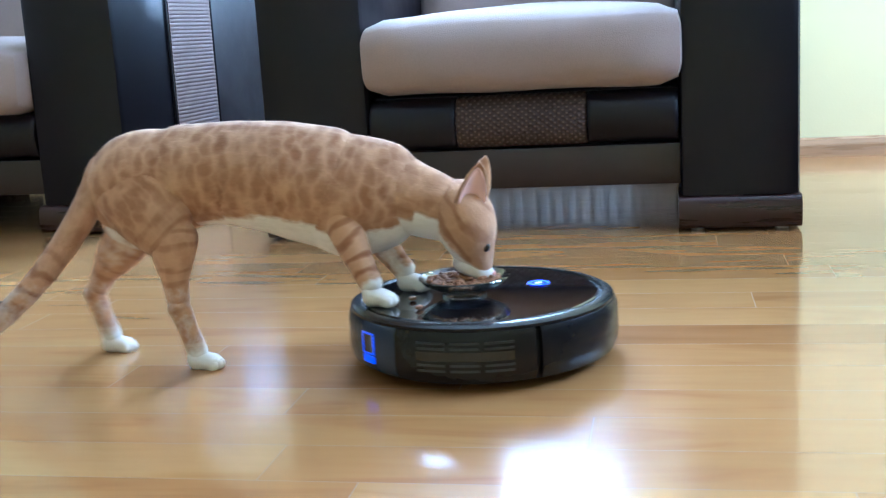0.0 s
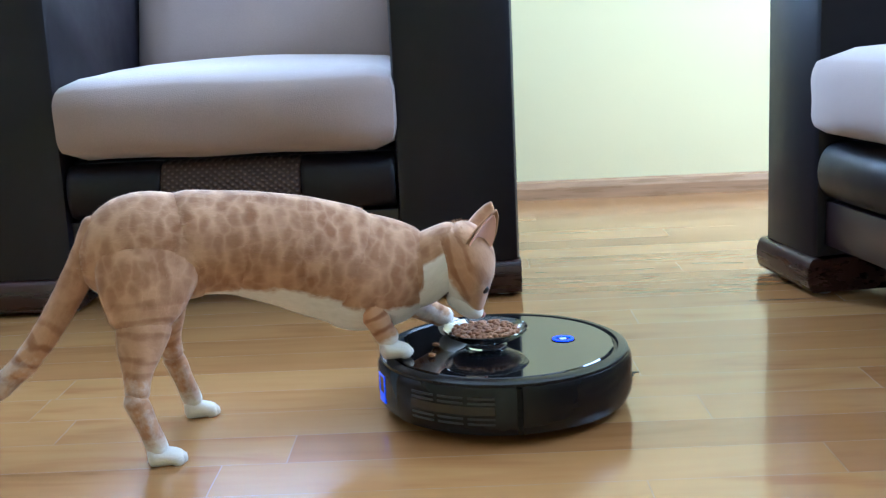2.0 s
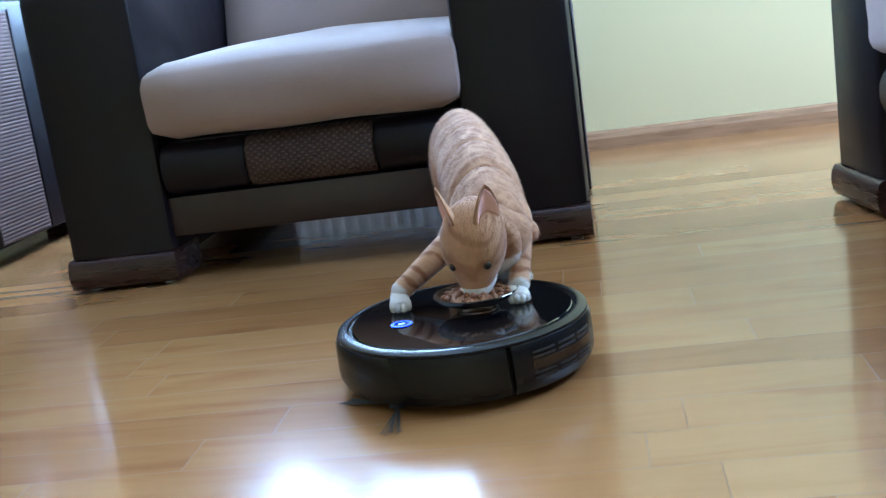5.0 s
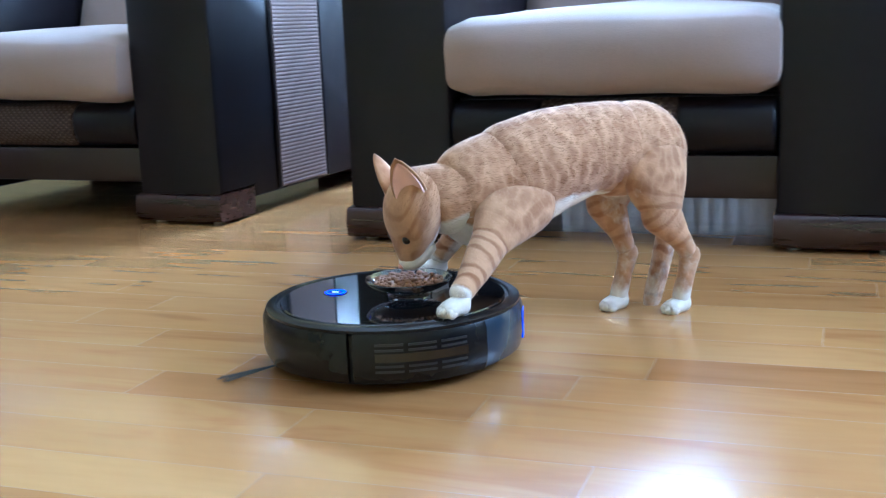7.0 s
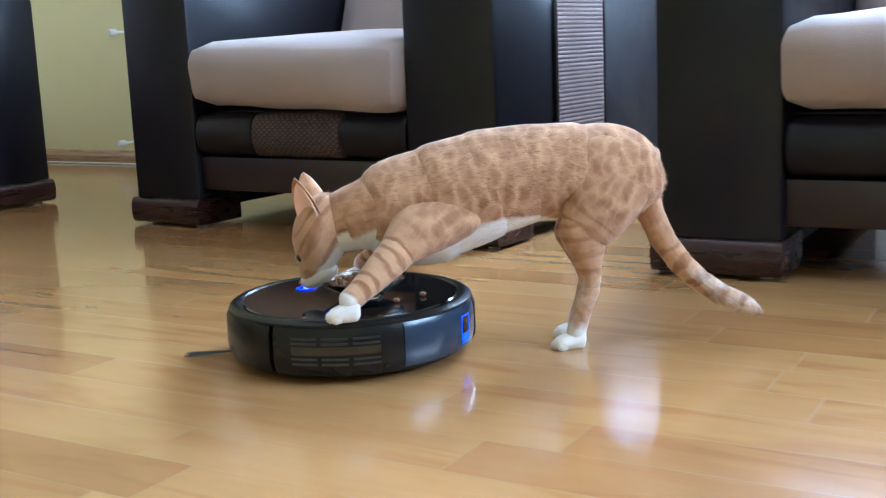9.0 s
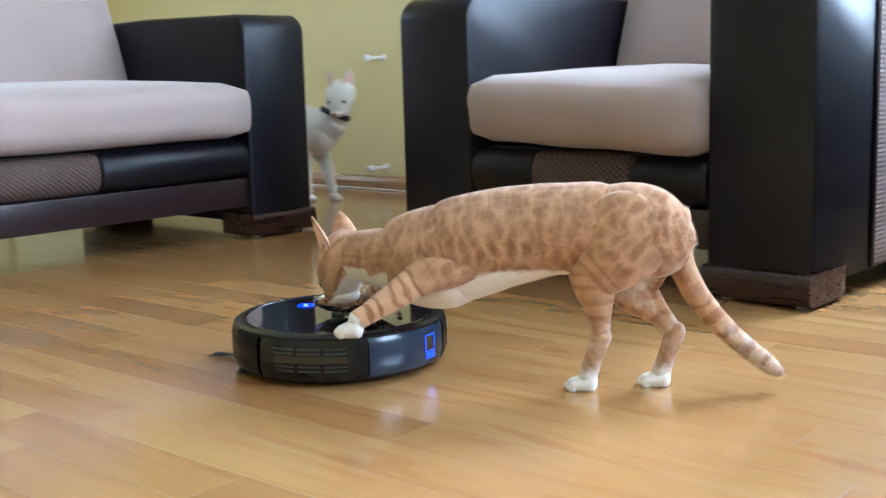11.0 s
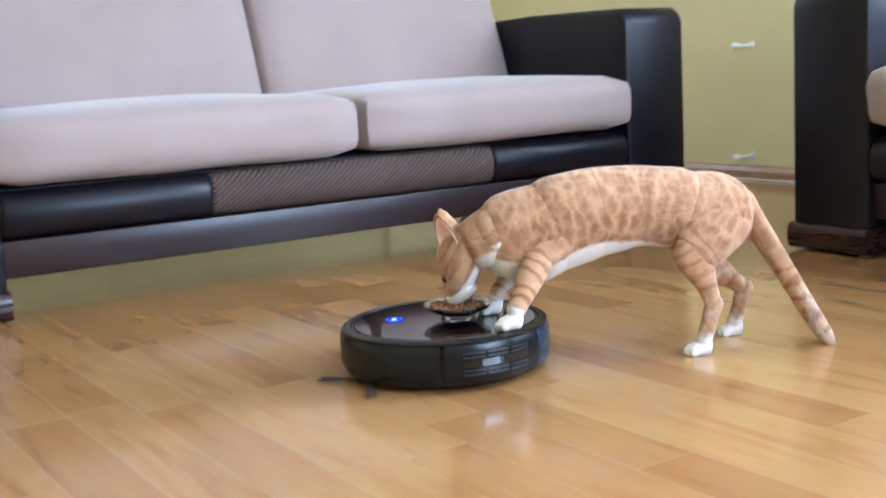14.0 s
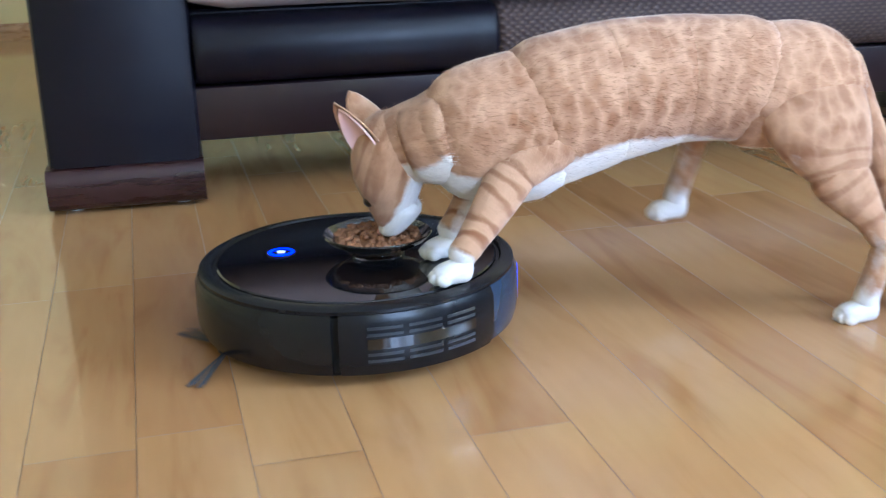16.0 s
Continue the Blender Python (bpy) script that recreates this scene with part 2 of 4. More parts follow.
def eased(stations, steps=4):
    """Puts rounded stations between the given ones."""
    st = [np.array(p, float) for p in stations]
    out = []
    for i in range(len(st) - 1):
        p0, p1, p2, p3 = st[max(i - 1, 0)], st[i], st[i + 1], st[min(i + 2, len(st) - 1)]
        for k in range(steps):
            u = k / steps
            q = 0.5 * (2 * p1 + (p2 - p0) * u + (2 * p0 - 5 * p1 + 4 * p2 - p3) * u * u + (3 * p1 - p0 - 3 * p2 + p3) * u ** 3)
            q[2:] = np.maximum(q[2:], 0.002)
            out.append(tuple(q))
    return out + [tuple(st[-1])]


def limb(stations, n=14):
    """A body piece along x: stations of (x, centre z, half width, half height)."""
    rings = []
    for x, zc, hy, hz in eased(stations):
        rings.append([(x, hy * math.cos(2 * math.pi * i / n), zc + hz * math.sin(2 * math.pi * i / n)) for i in range(n)])
    return loft(rings)


def shaft(stations, n=16, k=1.0):
    """A limb piece along -z: stations of (depth, centre x, half width x, half width y)."""
    return loft([[(cx + hx * math.cos(2 * math.pi * i / n), hy * math.sin(2 * math.pi * i / n), -d * k) for i in range(n)] for d, cx, hx, hy in eased(stations)])


def furred(bm, count, length, flow, seed=1, width=0.0006):
    """Sows fine hairs over the faces of a body piece, lying along flow."""
    rng = random.Random(seed)
    bm.faces.ensure_lookup_table()
    tris = [(f.calc_area(), f) for f in bm.faces if f.calc_area() > 1e-9]
    picks = rng.choices([f for _, f in tris], [a for a, _ in tris], k=count)
    made = []
    for f in picks:
        co = [v.co for v in f.verts]
        a, b = rng.random(), rng.random()
        i = rng.randrange(1, len(co) - 1)
        if a + b > 1:
            a, b = 1 - a, 1 - b
        p = co[0] + (co[i] - co[0]) * a + (co[i + 1] - co[0]) * b
        nrm = f.normal
        way = (Vector(flow) - nrm * Vector(flow).dot(nrm) * 0.9) + nrm * 0.24 + Vector((rng.gauss(0, 0.16), rng.gauss(0, 0.16), rng.gauss(0, 0.16)))
        way.normalize()
        side = way.cross(nrm)
        if side.length < 1e-5:
            continue
        side.normalize()
        k = length * rng.uniform(0.6, 1.2)
        made.append((p - side * width / 2, p + side * width / 2, p + way * k))
    for tri in made:
        bm.faces.new([bm.verts.new(q) for q in tri])
    return bm


def pillow(x0, x1, y0, y1, z0, z1, crown=0.02, edge=0.035, seed=0):
    """A stuffed cushion: a soft block with a crowned top and slightly uneven faces."""
    bm = bmesh.new()
    bmesh.ops.create_cube(bm, size=2)
    bmesh.ops.subdivide_edges(bm, edges=bm.edges[:], cuts=11, use_grid_fill=True)
    hx, hy, hz = (x1 - x0) / 2, (y1 - y0) / 2, (z1 - z0) / 2
    for v in bm.verts:
        q = Vector((v.co.x * hx, v.co.y * hy, v.co.z * hz))
        core = Vector((max(-hx + edge, min(hx - edge, q.x)), max(-hy + edge, min(hy - edge, q.y)), max(-hz + edge, min(hz - edge, q.z))))
        d = q - core
        if d.length > 1e-6:
            q = core + d.normalized() * edge
        u, w, s = q.x / hx, q.y / hy, q.z / hz
        q.z += crown * (1 - u * u) * (1 - w * w) * max(0.0, s)
        q.y -= 0.012 * (1 - u ** 4) * (1 - s * s) * max(0.0, -w)
        q += Vector((0, 1, 1)) * 0.004 * noise.noise(Vector((u * 2 + seed * 7, w * 2, s * 1.5)))
        v.co = q + Vector(((x0 + x1) / 2, (y0 + y1) / 2, (z0 + z1) / 2))
    return bm


# ---------------------------------------------------------------- room
WX0, WX1, WY0, WY1, HIGH = -4.15, 2.85, -4.6, 1.28, 2.6
PIER = 1.075


def wall_with_opening(name, along, fixed, thick, a0, a1, o0, o1, z0, z1, label):
    """A wall along x or y, with one window opening through it."""
    bm = None
    for p0, p1, q0, q1 in ((a0, o0, 0, HIGH), (o1, a1, 0, HIGH), (o0, o1, 0, z0), (o0, o1, z1, HIGH)):
        if along == "x":
            bm = block(p0, p1, min(fixed, fixed + thick), max(fixed, fixed + thick), q0, q1, bm=bm)
        else:
            bm = block(min(fixed, fixed + thick), max(fixed, fixed + thick), p0, p1, q0, q1, bm=bm)
    return tagged(part(name, bm, WALL, smooth=False), label, "wall", kind="structure")


wall_with_opening("wall_north", "x", WY1, 0.16, WX0 - 0.16, WX1 + 0.16, -0.35, 0.64, 0.66, 2.15, "yellow painted plaster wall with a window")
wall_with_opening("wall_west", "y", WX0, -0.16, WY0, WY1, -0.75, 0.2, 0.85, 1.48, "yellow painted plaster wall with a window")
tagged(part("wall_south", block(WX0 - 0.16, WX1 + 0.16, WY0 - 0.16, WY0, 0, HIGH), WALL, smooth=False), "plain yellow painted plaster wall", "wall", kind="structure")
wall_with_opening("wall_east", "y", WX1, 0.16, WY0, WY1, -0.8, 1.0, 0.65, 2.15, "yellow painted plaster wall with a window")
tagged(part("wall_north_pier", block(0.80, WX1, PIER, WY1 - 0.001, 0, HIGH), WALL, smooth=False), "yellow painted plaster wall standing forward beside the window", "wall", kind="structure")
tagged(part("ceiling", block(WX0 - 0.16, WX1 + 0.16, WY0 - 0.16, WY1 + 0.16, HIGH, HIGH + 0.12), CEIL, smooth=False), "plain white ceiling", "ceiling", kind="structure")
tagged(part("floor", block(WX0 - 0.1, WX1 + 0.1, WY0 - 0.1, WY1 + 0.1, -0.12, -0.012), SCREED, smooth=False), "lacquered maple strip parquet floor", "floor", kind="structure")
# slim pilaster beside the west window, and the slot in the corner
tagged(part("pilaster", block(WX0, WX0 + 0.06, 0.72, 1.0, 0, HIGH, 0.004, 1), WALL, smooth=False), "yellow painted pilaster on the wall", "pilaster", kind="structure")


def window(name, along, fixed, o0, o1, z0, z1, deep):
    """A white casement of two lights in its opening."""
    w = thing(name, Matrix(), "white framed casement window with bright daylight", "window", kind="structure")
    mid = (o0 + o1) / 2

    def bar(nm, a0, a1, c0, c1, d0=0.05, d1=0.10):
        lo, hi = sorted((fixed + deep * d0, fixed + deep * d1))
        bm = block(a0, a1, lo, hi, c0, c1, 0.006, 2) if along == "x" else block(lo, hi, a0, a1, c0, c1, 0.006, 2)
        return part(nm, bm, WHITE, w)

    for a0, a1, c0, c1 in ((o0, o0 + 0.06, z0, z1), (o1 - 0.06, o1, z0, z1), (mid - 0.04, mid + 0.04, z0 + 0.06, z1 - 0.06), (o0 + 0.06, o1 - 0.06, z0, z0 + 0.06), (o0 + 0.06, o1 - 0.06, z1 - 0.06, z1)):
        bar("window_frame", a0 + 0.001, a1 - 0.001, c0 + 0.001, c1 - 0.001)
    bar("window_sill", o0 + 0.002, o1 - 0.002, z0 - 0.03, z0 - 0.002, -0.04, 0.045)
    for a0, a1 in ((o0 + 0.055, mid - 0.035), (mid + 0.035, o1 - 0.055)):
        lo, hi = sorted((fixed + deep * 0.072, fixed + deep * 0.078))
        g = part("pane", block(a0, a1, lo, hi, z0 + 0.055, z1 - 0.055) if along == "x" else block(lo, hi, a0, a1, z0 + 0.055, z1 - 0.055), GLASS, w, smooth=False)
        g.visible_shadow = False
    return w


window("window_1", "x", WY1, -0.35, 0.64, 0.66, 2.15, 1)
window("window_2", "y", WX0, -0.75, 0.2, 0.85, 1.48, -1)
window("window_3", "y", WX1, -0.8, 1.0, 0.65, 2.15, 1)
tagged(part("ground", block(-60, 60, -60, 60, -0.6, -0.5), plain("outside_ground", (0.2, 0.2, 0.17), 0.9), smooth=False), "pale ground outside the windows", "ground", kind="structure")


def baseboard(name, x0, x1, y0, y1, along):
    if along == "x":
        prof = [(y0, 0.0), (y0, 0.03), (y0 + 0.006, 0.045), (y1, 0.05), (y1, 0.0)]
        rings = [[(x, y, z) for y, z in prof] for x in (x0, x1)]
    else:
        prof = [(x1, 0.0), (x1, 0.03), (x1 - 0.006, 0.045), (x0, 0.05), (x0, 0.0)]
        rings = [[(x, y, z) for x, z in prof] for y in (y0, y1)]
    tagged(part(name, loft(rings), OAK, smooth=False), "pale oak skirting strip along the wall", "baseboard", kind="structure")


baseboard("baseboard", WX0, 0.798, WY1 - 0.018, WY1 - 0.001, "x")
baseboard("baseboard", 0.80, WX1, PIER - 0.018, PIER - 0.001, "x")
baseboard("baseboard", WX0 + 0.001, WX0 + 0.018, WY0, WY1 - 0.02, "y")


def radiator(m):
    """Panel radiator: two pressed sheets with ribs, a top grille and a valve."""
    t = thing("radiator", m, "white ribbed panel radiator under the window", "radiator")
    part("rear_panel", block(0, 1.2, 0.062, 0.074, 0.0, 0.5, 0.004, 2), WHITE, t)
    front = part("front_panel", block(0, 1.2, 0.006, 0.014, 0.0, 0.5, 0.003, 1), WHITE, t)
    rib = part("rib", block(0, 0.024, -0.004, 0.0055, 0.02, 0.48, 0.004, 1), WHITE, front)
    rib.location.x = 0.02
    for i in range(1, 30):
        o = new("rib", rib.data)
        o.parent = front
        o.location.x = 0.02 + i * 0.039
    part("top_cover", block(0.004, 1.196, 0.0142, 0.0618, 0.486, 0.497, 0.003, 2), WHITE, t)
    for x in (0.15, 1.02):
        part("bracket", block(x, x + 0.04, 0.074, 0.11, 0.1, 0.42, 0.003, 1), WHITE, t)


radiator(pose(-0.24, 1.17, 0.075))


def pipe_stub(z):
    t = thing("pipe_stub", pose(-2.43, 1.28, z), "white capped pipe stub sticking out of the yellow wall", "pipe stub", "capped pipes")
    turn = Matrix.Rotation(radians(90), 4, "X")
    for nm, prof, mt in (("rosette", [(0.0, 0.0), (0.014, 0.0), (0.013, 0.004), (0.008, 0.006), (0.0, 0.006)], WHITE), ("pipe", [(0.0, 0.005), (0.0055, 0.005), (0.0055, 0.075), (0.0, 0.075)], WHITE), ("cap", [(0.0, 0.07), (0.010, 0.07), (0.012, 0.076), (0.012, 0.096), (0.009, 0.102), (0.0, 0.102)], WHITE)):
        bm = lathe(prof[1:-1], 20)
        bmesh.ops.transform(bm, matrix=turn, verts=bm.verts[:])
        part(nm, bm, mt, t)


pipe_stub(0.48)


def cable(x0, x1):
    """A thin white lead that lies along the skirting, a little wavy."""
    rings = []
    for i in range(61):
        x = x0 + (x1 - x0) * i / 60
        y = 1.252 - 0.006 * math.sin(x * 5.0) - 0.004 * math.sin(x * 13.0)
        rings.append([(x, y + 0.0035 * math.cos(a), 0.0036 + 0.0035 * math.sin(a)) for a in (0, 1.047, 2.094, 3.142, 4.189, 5.236)])
    tagged(part("cable", loft(rings), WHITE), "thin white cable lying along the skirting", "cable")


cable(-3.6, -1.2)
pipe_stub(0.085)
sock = thing("wall_socket", pose(1.80, PIER - 0.002, 0.40), "white plastic socket plate on the yellow wall", "socket")
part("plate", block(-0.04, 0.04, -0.012, 0.001, -0.04, 0.04, 0.006, 2), WHITE, sock)
bm = lathe([(0.02, 0.0), (0.02, 0.012), (0.018, 0.012), (0.017, 0.004)], 20)
bmesh.ops.transform(bm, matrix=pose(0, -0.006, 0, 90), verts=bm.verts[:])
part("socket_ring", bm, GLIDE, sock)

# ---------------------------------------------------------------- seats


def arm_bm(w, deep, high, out):
    """An upholstered arm: its front and top run into one another in a curve. out: +1 or -1, the outer side."""
    r = 0.045
    prof = [(0.0, 0.066)]
    for i in range(9):
        a = radians(90 * i / 8)
        prof.append((r * 1.1 * (1 - math.cos(a)) * 1.0, high - r + r * math.sin(a)))
    prof += [(deep * 0.5, high + 0.006), (deep - 0.03, high), (deep, high - 0.03), (deep, 0.04), (0.14, 0.04), (0.13, 0.066)]
    rings = []
    e = 0.014
    for x, inset in ((0, e), (e * 0.3, e * 0.3), (e, 0), (w - e, 0), (w - e * 0.3, e * 0.3), (w, e)):
        ring = []
        cy, cz = deep / 2, high / 2
        for y, z in prof:
            ring.append((x, y + (inset if y < cy else -inset), z - (inset if z > cz else -inset * 0.3)))
        rings.append(ring)
    return loft(rings)


def seat(name, length, cushions, m, label, category, group, skew=0.0):
    """A settee of one width: two leather arms on wooden feet, a padded front, loose seat and back cushions."""
    t = thing(name, m, label, category, group)
    w, deep, high = 0.21, 0.88, 0.592
    for side in (0, 1):
        x = 0 if side == 0 else length - w
        a = part("arm", arm_bm(w, deep, high, side), LEATHER, t, "dark brown leather arm")
        a.location.x = x
        # wooden foot with a rounded nose
        prof = []
        for i in range(9):
            ang = radians(-90 + 180 * i / 8)
            prof.append((-0.002 - 0.012 * math.cos(ang), 0.036 + 0.029 * math.sin(ang)))
        prof += [(0.13, 0.065), (0.13, 0.007)]
        f = part("foot", loft([[(xx, y, z) for y, z in prof] for xx in (x - 0.004, x + w + 0.002)]), WENGE, t, "dark red-brown wooden foot")
        for px in (x + 0.03, x + w - 0.03):
            part("glide", lathe([(0.012, -0.0), (0.012, 0.008)], 12), GLIDE, f, "white plastic glide").location = (px, 0.03, 0)
        part("rear_foot", block(x + 0.03, x + w - 0.03, deep - 0.14, deep - 0.03, 0.0, 0.042, 0.006, 2), WENGE, t)
        # ribbed strip and edge seams on the outer side
        xo = x - 0.003 if side == 0 else x + w + 0.003
        sg = -1 if side == 0 else 1
        bm = bmesh.new()
        rows = 60
        vs = []
        for i in range(rows * 4 + 1):
            z = 0.048 + (0.57 - 0.048) * i / (rows * 4)
            d = 0.0014 * abs(math.sin(math.pi * i / 4)) + 0.001
            vs.append([bm.verts.new((xo + sg * d, y, z)) for y in (0.247, 0.30, 0.36, 0.41, 0.462)])
        for p, q in zip(vs, vs[1:]):
            for j in range(4):
                bm.faces.new((p[j], p[j + 1], q[j + 1], q[j]))
        bmesh.ops.recalc_face_normals(bm, faces=bm.faces[:])
        bmesh.ops.solidify(bm, geom=bm.faces[:], thickness=0.002)
        part("ribbed_strip", bm, RIBBED, t, "beige horizontally ribbed fabric strip")
        for y in (0.236, 0.468):
            part("seam", block(xo - 0.0025, xo + 0.0025, y, y + 0.006, 0.046, 0.575, 0.002, 1), LEATHER, t)
    half = 0.122 if cushions == 1 else 0.372
    mid = length / 2
    # front: rail, two leather pads and the woven patch
    part("front_rail", block(w - 0.001, length - w + 0.001, 0.016, 0.05, 0.088, 0.163, 0.003, 2), RAILWOOD, t, "dark plum-brown wooden rail")

    def pad(x0, x1, fat):
        prof = []
        for i in range(17):
            ang = radians(-90 + 180 * i / 16)
            prof.append((0.045 - (0.045 + fat) * math.cos(ang) ** 0.7 if abs(math.cos(ang)) > 1e-6 else 0.045, 0.2135 + 0.0485 * math.sin(ang)))
        prof += [(0.3, 0.262), (0.3, 0.165)]
        rings = []
        for k, (u, s) in enumerate(((0, 0.9), (0.004, 0.97), (0.010, 1.0), (0.5, 1.02), (1.0, 1.0), (1.0, 0.97), (1.0, 0.9))):
            if k < 3:
                x = x0 + u
            elif k == 3:
                x = (x0 + x1) / 2
            else:
                x = x1 - (0.010, 0.004, 0.0)[k - 4]
            rings.append([(x, 0.06 + (y - 0.06) * (s if y < 0.06 else 1), 0.2135 + (z - 0.2135) * min(1.0, 0.6 + 0.4 * s)) for y, z in prof])
        return loft(rings)

    part("leather_pad", pad(w + 0.002, mid - half - 0.001, 0.004), LEATHER, t, "padded dark leather front")
    part("leather_pad", pad(mid + half + 0.001, length - w - 0.002, 0.004), LEATHER, t, "padded dark leather front")
    part("woven_panel", pad(mid - half, mid + half, 0.003), WOVEN, t, "brown dotted woven fabric panel")
    part("seat_base", block(w, length - w, 0.06, deep - 0.05, 0.135, 0.268, 0.004, 1), LEATHER, t)
    # cushions
    cw = (length - 2 * w + 0.012) / cushions
    for i in range(cushions):
        x0 = w - 0.006 + i * cw
        c = part("seat_cushion", pillow(x0 + 0.001 - (0.01 if i == 0 else 0), x0 + cw - 0.001 + (0.01 if i == cushions - 1 else 0), -0.022, 0.66, 0.270, 0.412, 0.02, 0.044, i + length), FABRIC, t, "plump beige fabric seat cushion")
        if skew:
            c.matrix_basis = Matrix.Translation((mid, 0.3, 0)) @ pose(0, 0, 0, 0, -skew * 0.4, skew) @ Matrix.Translation((-mid, -0.3, 0))
        b = part("back_cushion", pillow(x0 + 0.002, x0 + cw - 0.002, 0, 0.16, 0, 0.40 if cushions == 1 else 0.44, 0.0, 0.05, i + 3 + length), FABRIC, t, "upright beige fabric back cushion")
        b.matrix_basis = pose(0, 0.505, 0.375, -19)
    part("backrest", block(w + 0.002, length - w - 0.002, 0.775, deep, 0.135, 0.70, 0.03, 4), LEATHER, t, "dark brown leather back")
    return t


seat("armchair", 1.0, 1, pose(0, 0, 0), "dark leather armchair with beige cushion, back to the window", "armchair", "lounge suite")
BH = radians(-3.236)
seat("armchair", 1.0, 1, pose(-0.348 - math.cos(BH), 0.111 - math.sin(BH), 0, 0, 0, -3.236), "dark leather armchair with beige cushion and ribbed strip on its side", "armchair", "lounge suite", -3.5)
CH = radians(88.036)
seat("sofa", 2.049, 2, pose(-1.908 - 2.049 * math.cos(CH), 0.406 - 2.049 * math.sin(CH), 0, 0, 0, 88.036), "dark leather sofa with two beige seat cushions and woven panel", "sofa", "lounge suite")
seat("sofa", 2.049, 2, pose(1.46, 0.114, 0, 0, 0, -82.06), "dark leather sofa with pale cushions, beside the window armchair", "sofa", "lounge suite")

# ---------------------------------------------------------------- robot vacuum and bowl


def robot_vacuum():
    t = thing("robot_vacuum", pose(0.54, -0.77, 0), "round glossy black robot vacuum with blue glowing button", "robot vacuum")
    R = 0.1625
    part("chassis", lathe([(0.10, 0.006), (0.146, 0.008), (0.152, 0.014), (0.153, 0.03), (0.153, 0.066), (0.14, 0.068)], 64), MATT, t)
    # bumper over the front, body shell over the rear
    wallp = [(0.1535, 0.013), (0.157, 0.0125), (R - 0.001, 0.022), (R, 0.03), (R - 0.0006, 0.062), (R - 0.004, 0.070), (0.1535, 0.0715)]
    part("bumper", lathe(wallp, 72, start=-91.5, sweep=183), SATIN, t, "glossy black bumper round the front")
    part("rear_shell", lathe(wallp, 56, start=94, sweep=58), SATIN, t)
    part("rear_shell", lathe(wallp, 56, start=208, sweep=58), SATIN, t)
    part("dust_bin", lathe([(0.1535, 0.016), (0.158, 0.0155), (R - 0.002, 0.024), (R - 0.001, 0.032), (R - 0.0016, 0.062), (R - 0.005, 0.070), (0.1535, 0.0715)], 40, start=152.6, sweep=54.8), SMOKE, t, "smoked blue-grey dust bin")
    part("top_shell", lathe([(0.14, 0.066), (0.1575, 0.0705), (0.1575, 0.0735), (0.152, 0.0765), (0.1455, 0.0768), (0.1435, 0.0738), (0.141, 0.0738), (0.12, 0.0738)], 72), SATIN, t)
    part("top_plate", lathe([(0.02, 0.0738), (0.1385, 0.0738), (0.140, 0.0752), (0.1385, 0.0765), (0.02, 0.0765)], 72), GLOSS, t, "mirror-gloss black top plate")
    # button with its glowing ring
    b = part("button", lathe([(0.002, 0.0763), (0.0155, 0.0763), (0.015, 0.0773), (0.002, 0.0773)], 32), SATIN, t)
    b.location = (0.078, 0.0, 0)
    part("glow_ring", lathe([(0.0095, 0.0774), (0.0135, 0.0774), (0.0135, 0.0779), (0.0095, 0.0779)], 32, cap=False), BLUE, b, "glowing blue ring")
    part("glow_mark", block(-0.004, 0.004, -0.0022, 0.0022, 0.0774, 0.0779, 0.001, 1), MARK, b)
    # vents on both flanks
    for s in (1, -1):
        for row in range(6):
            for col in range(3):
                a0, a1 = 103 + col * 13.5, 114.5 + col * 13.5
                if row in (2, 3) and col in (0, 1, 2):
                    continue
                z = 0.026 + row * 0.0062
                st = a0 if s > 0 else -a1
                part("vent", lathe([(R - 0.003, z), (R + 0.0004, z), (R + 0.0004, z + 0.0026), (R - 0.003, z + 0.0026)], 6, start=st, sweep=a1 - a0), GREYVENT, t, smooth=False)
        st = 103 if s > 0 else -142
        part("vent_window", lathe([(R - 0.003, 0.0385), (R + 0.0003, 0.0385), (R + 0.0003, 0.0485), (R - 0.003, 0.0485)], 16, start=st, sweep=39), GLOSS, t, smooth=False)
    port = part("socket", lathe([(R - 0.008, 0.034), (R - 0.0008, 0.034), (R - 0.0008, 0.059), (R - 0.008, 0.059)], 8, start=187, sweep=8.6), GLOSS, t, "blue-rimmed charging socket", smooth=False)
    # four rim strips; the fifth, lower one is spilled blue light made as emission
    for z0, z1, st, sw in ((0.034, 0.0358, 187, 8.6), (0.0572, 0.059, 187, 8.6), (0.0358, 0.0572, 187, 0.7), (0.0358, 0.0572, 194.9, 0.7), (0.024, 0.0325, 187.5, 8.0)):
        part("socket_rim_and_spill", lathe([(R - 0.004, z0), (R - 0.0003, z0), (R - 0.0003, z1), (R - 0.004, z1)], 6, start=st, sweep=sw), BLUE_DIM, port, smooth=False)
    for s in (1, -1):
        w = part("wheel", lathe([(0.012, -0.009), (0.034, -0.011), (0.036, -0.008), (0.036, 0.008), (0.034, 0.011), (0.012, 0.009)], 28), MATT, t)
        w.matrix_basis = pose(0.0, 0.105 * s, 0.0365, 90)
    caster = part("caster", lathe([(0.004, -0.006), (0.012, -0.007), (0.012, 0.007), (0.004, 0.006)], 20), MATT, t)
    caster.matrix_basis = pose(0.125, 0, 0.0125, 90)
    brush = part("side_brush", lathe([(0.004, 0.004), (0.012, 0.005), (0.011, 0.012), (0.004, 0.013)], 16), MATT, t, "spinning side brush")
    brush.location = (0.112, 0.085, 0)
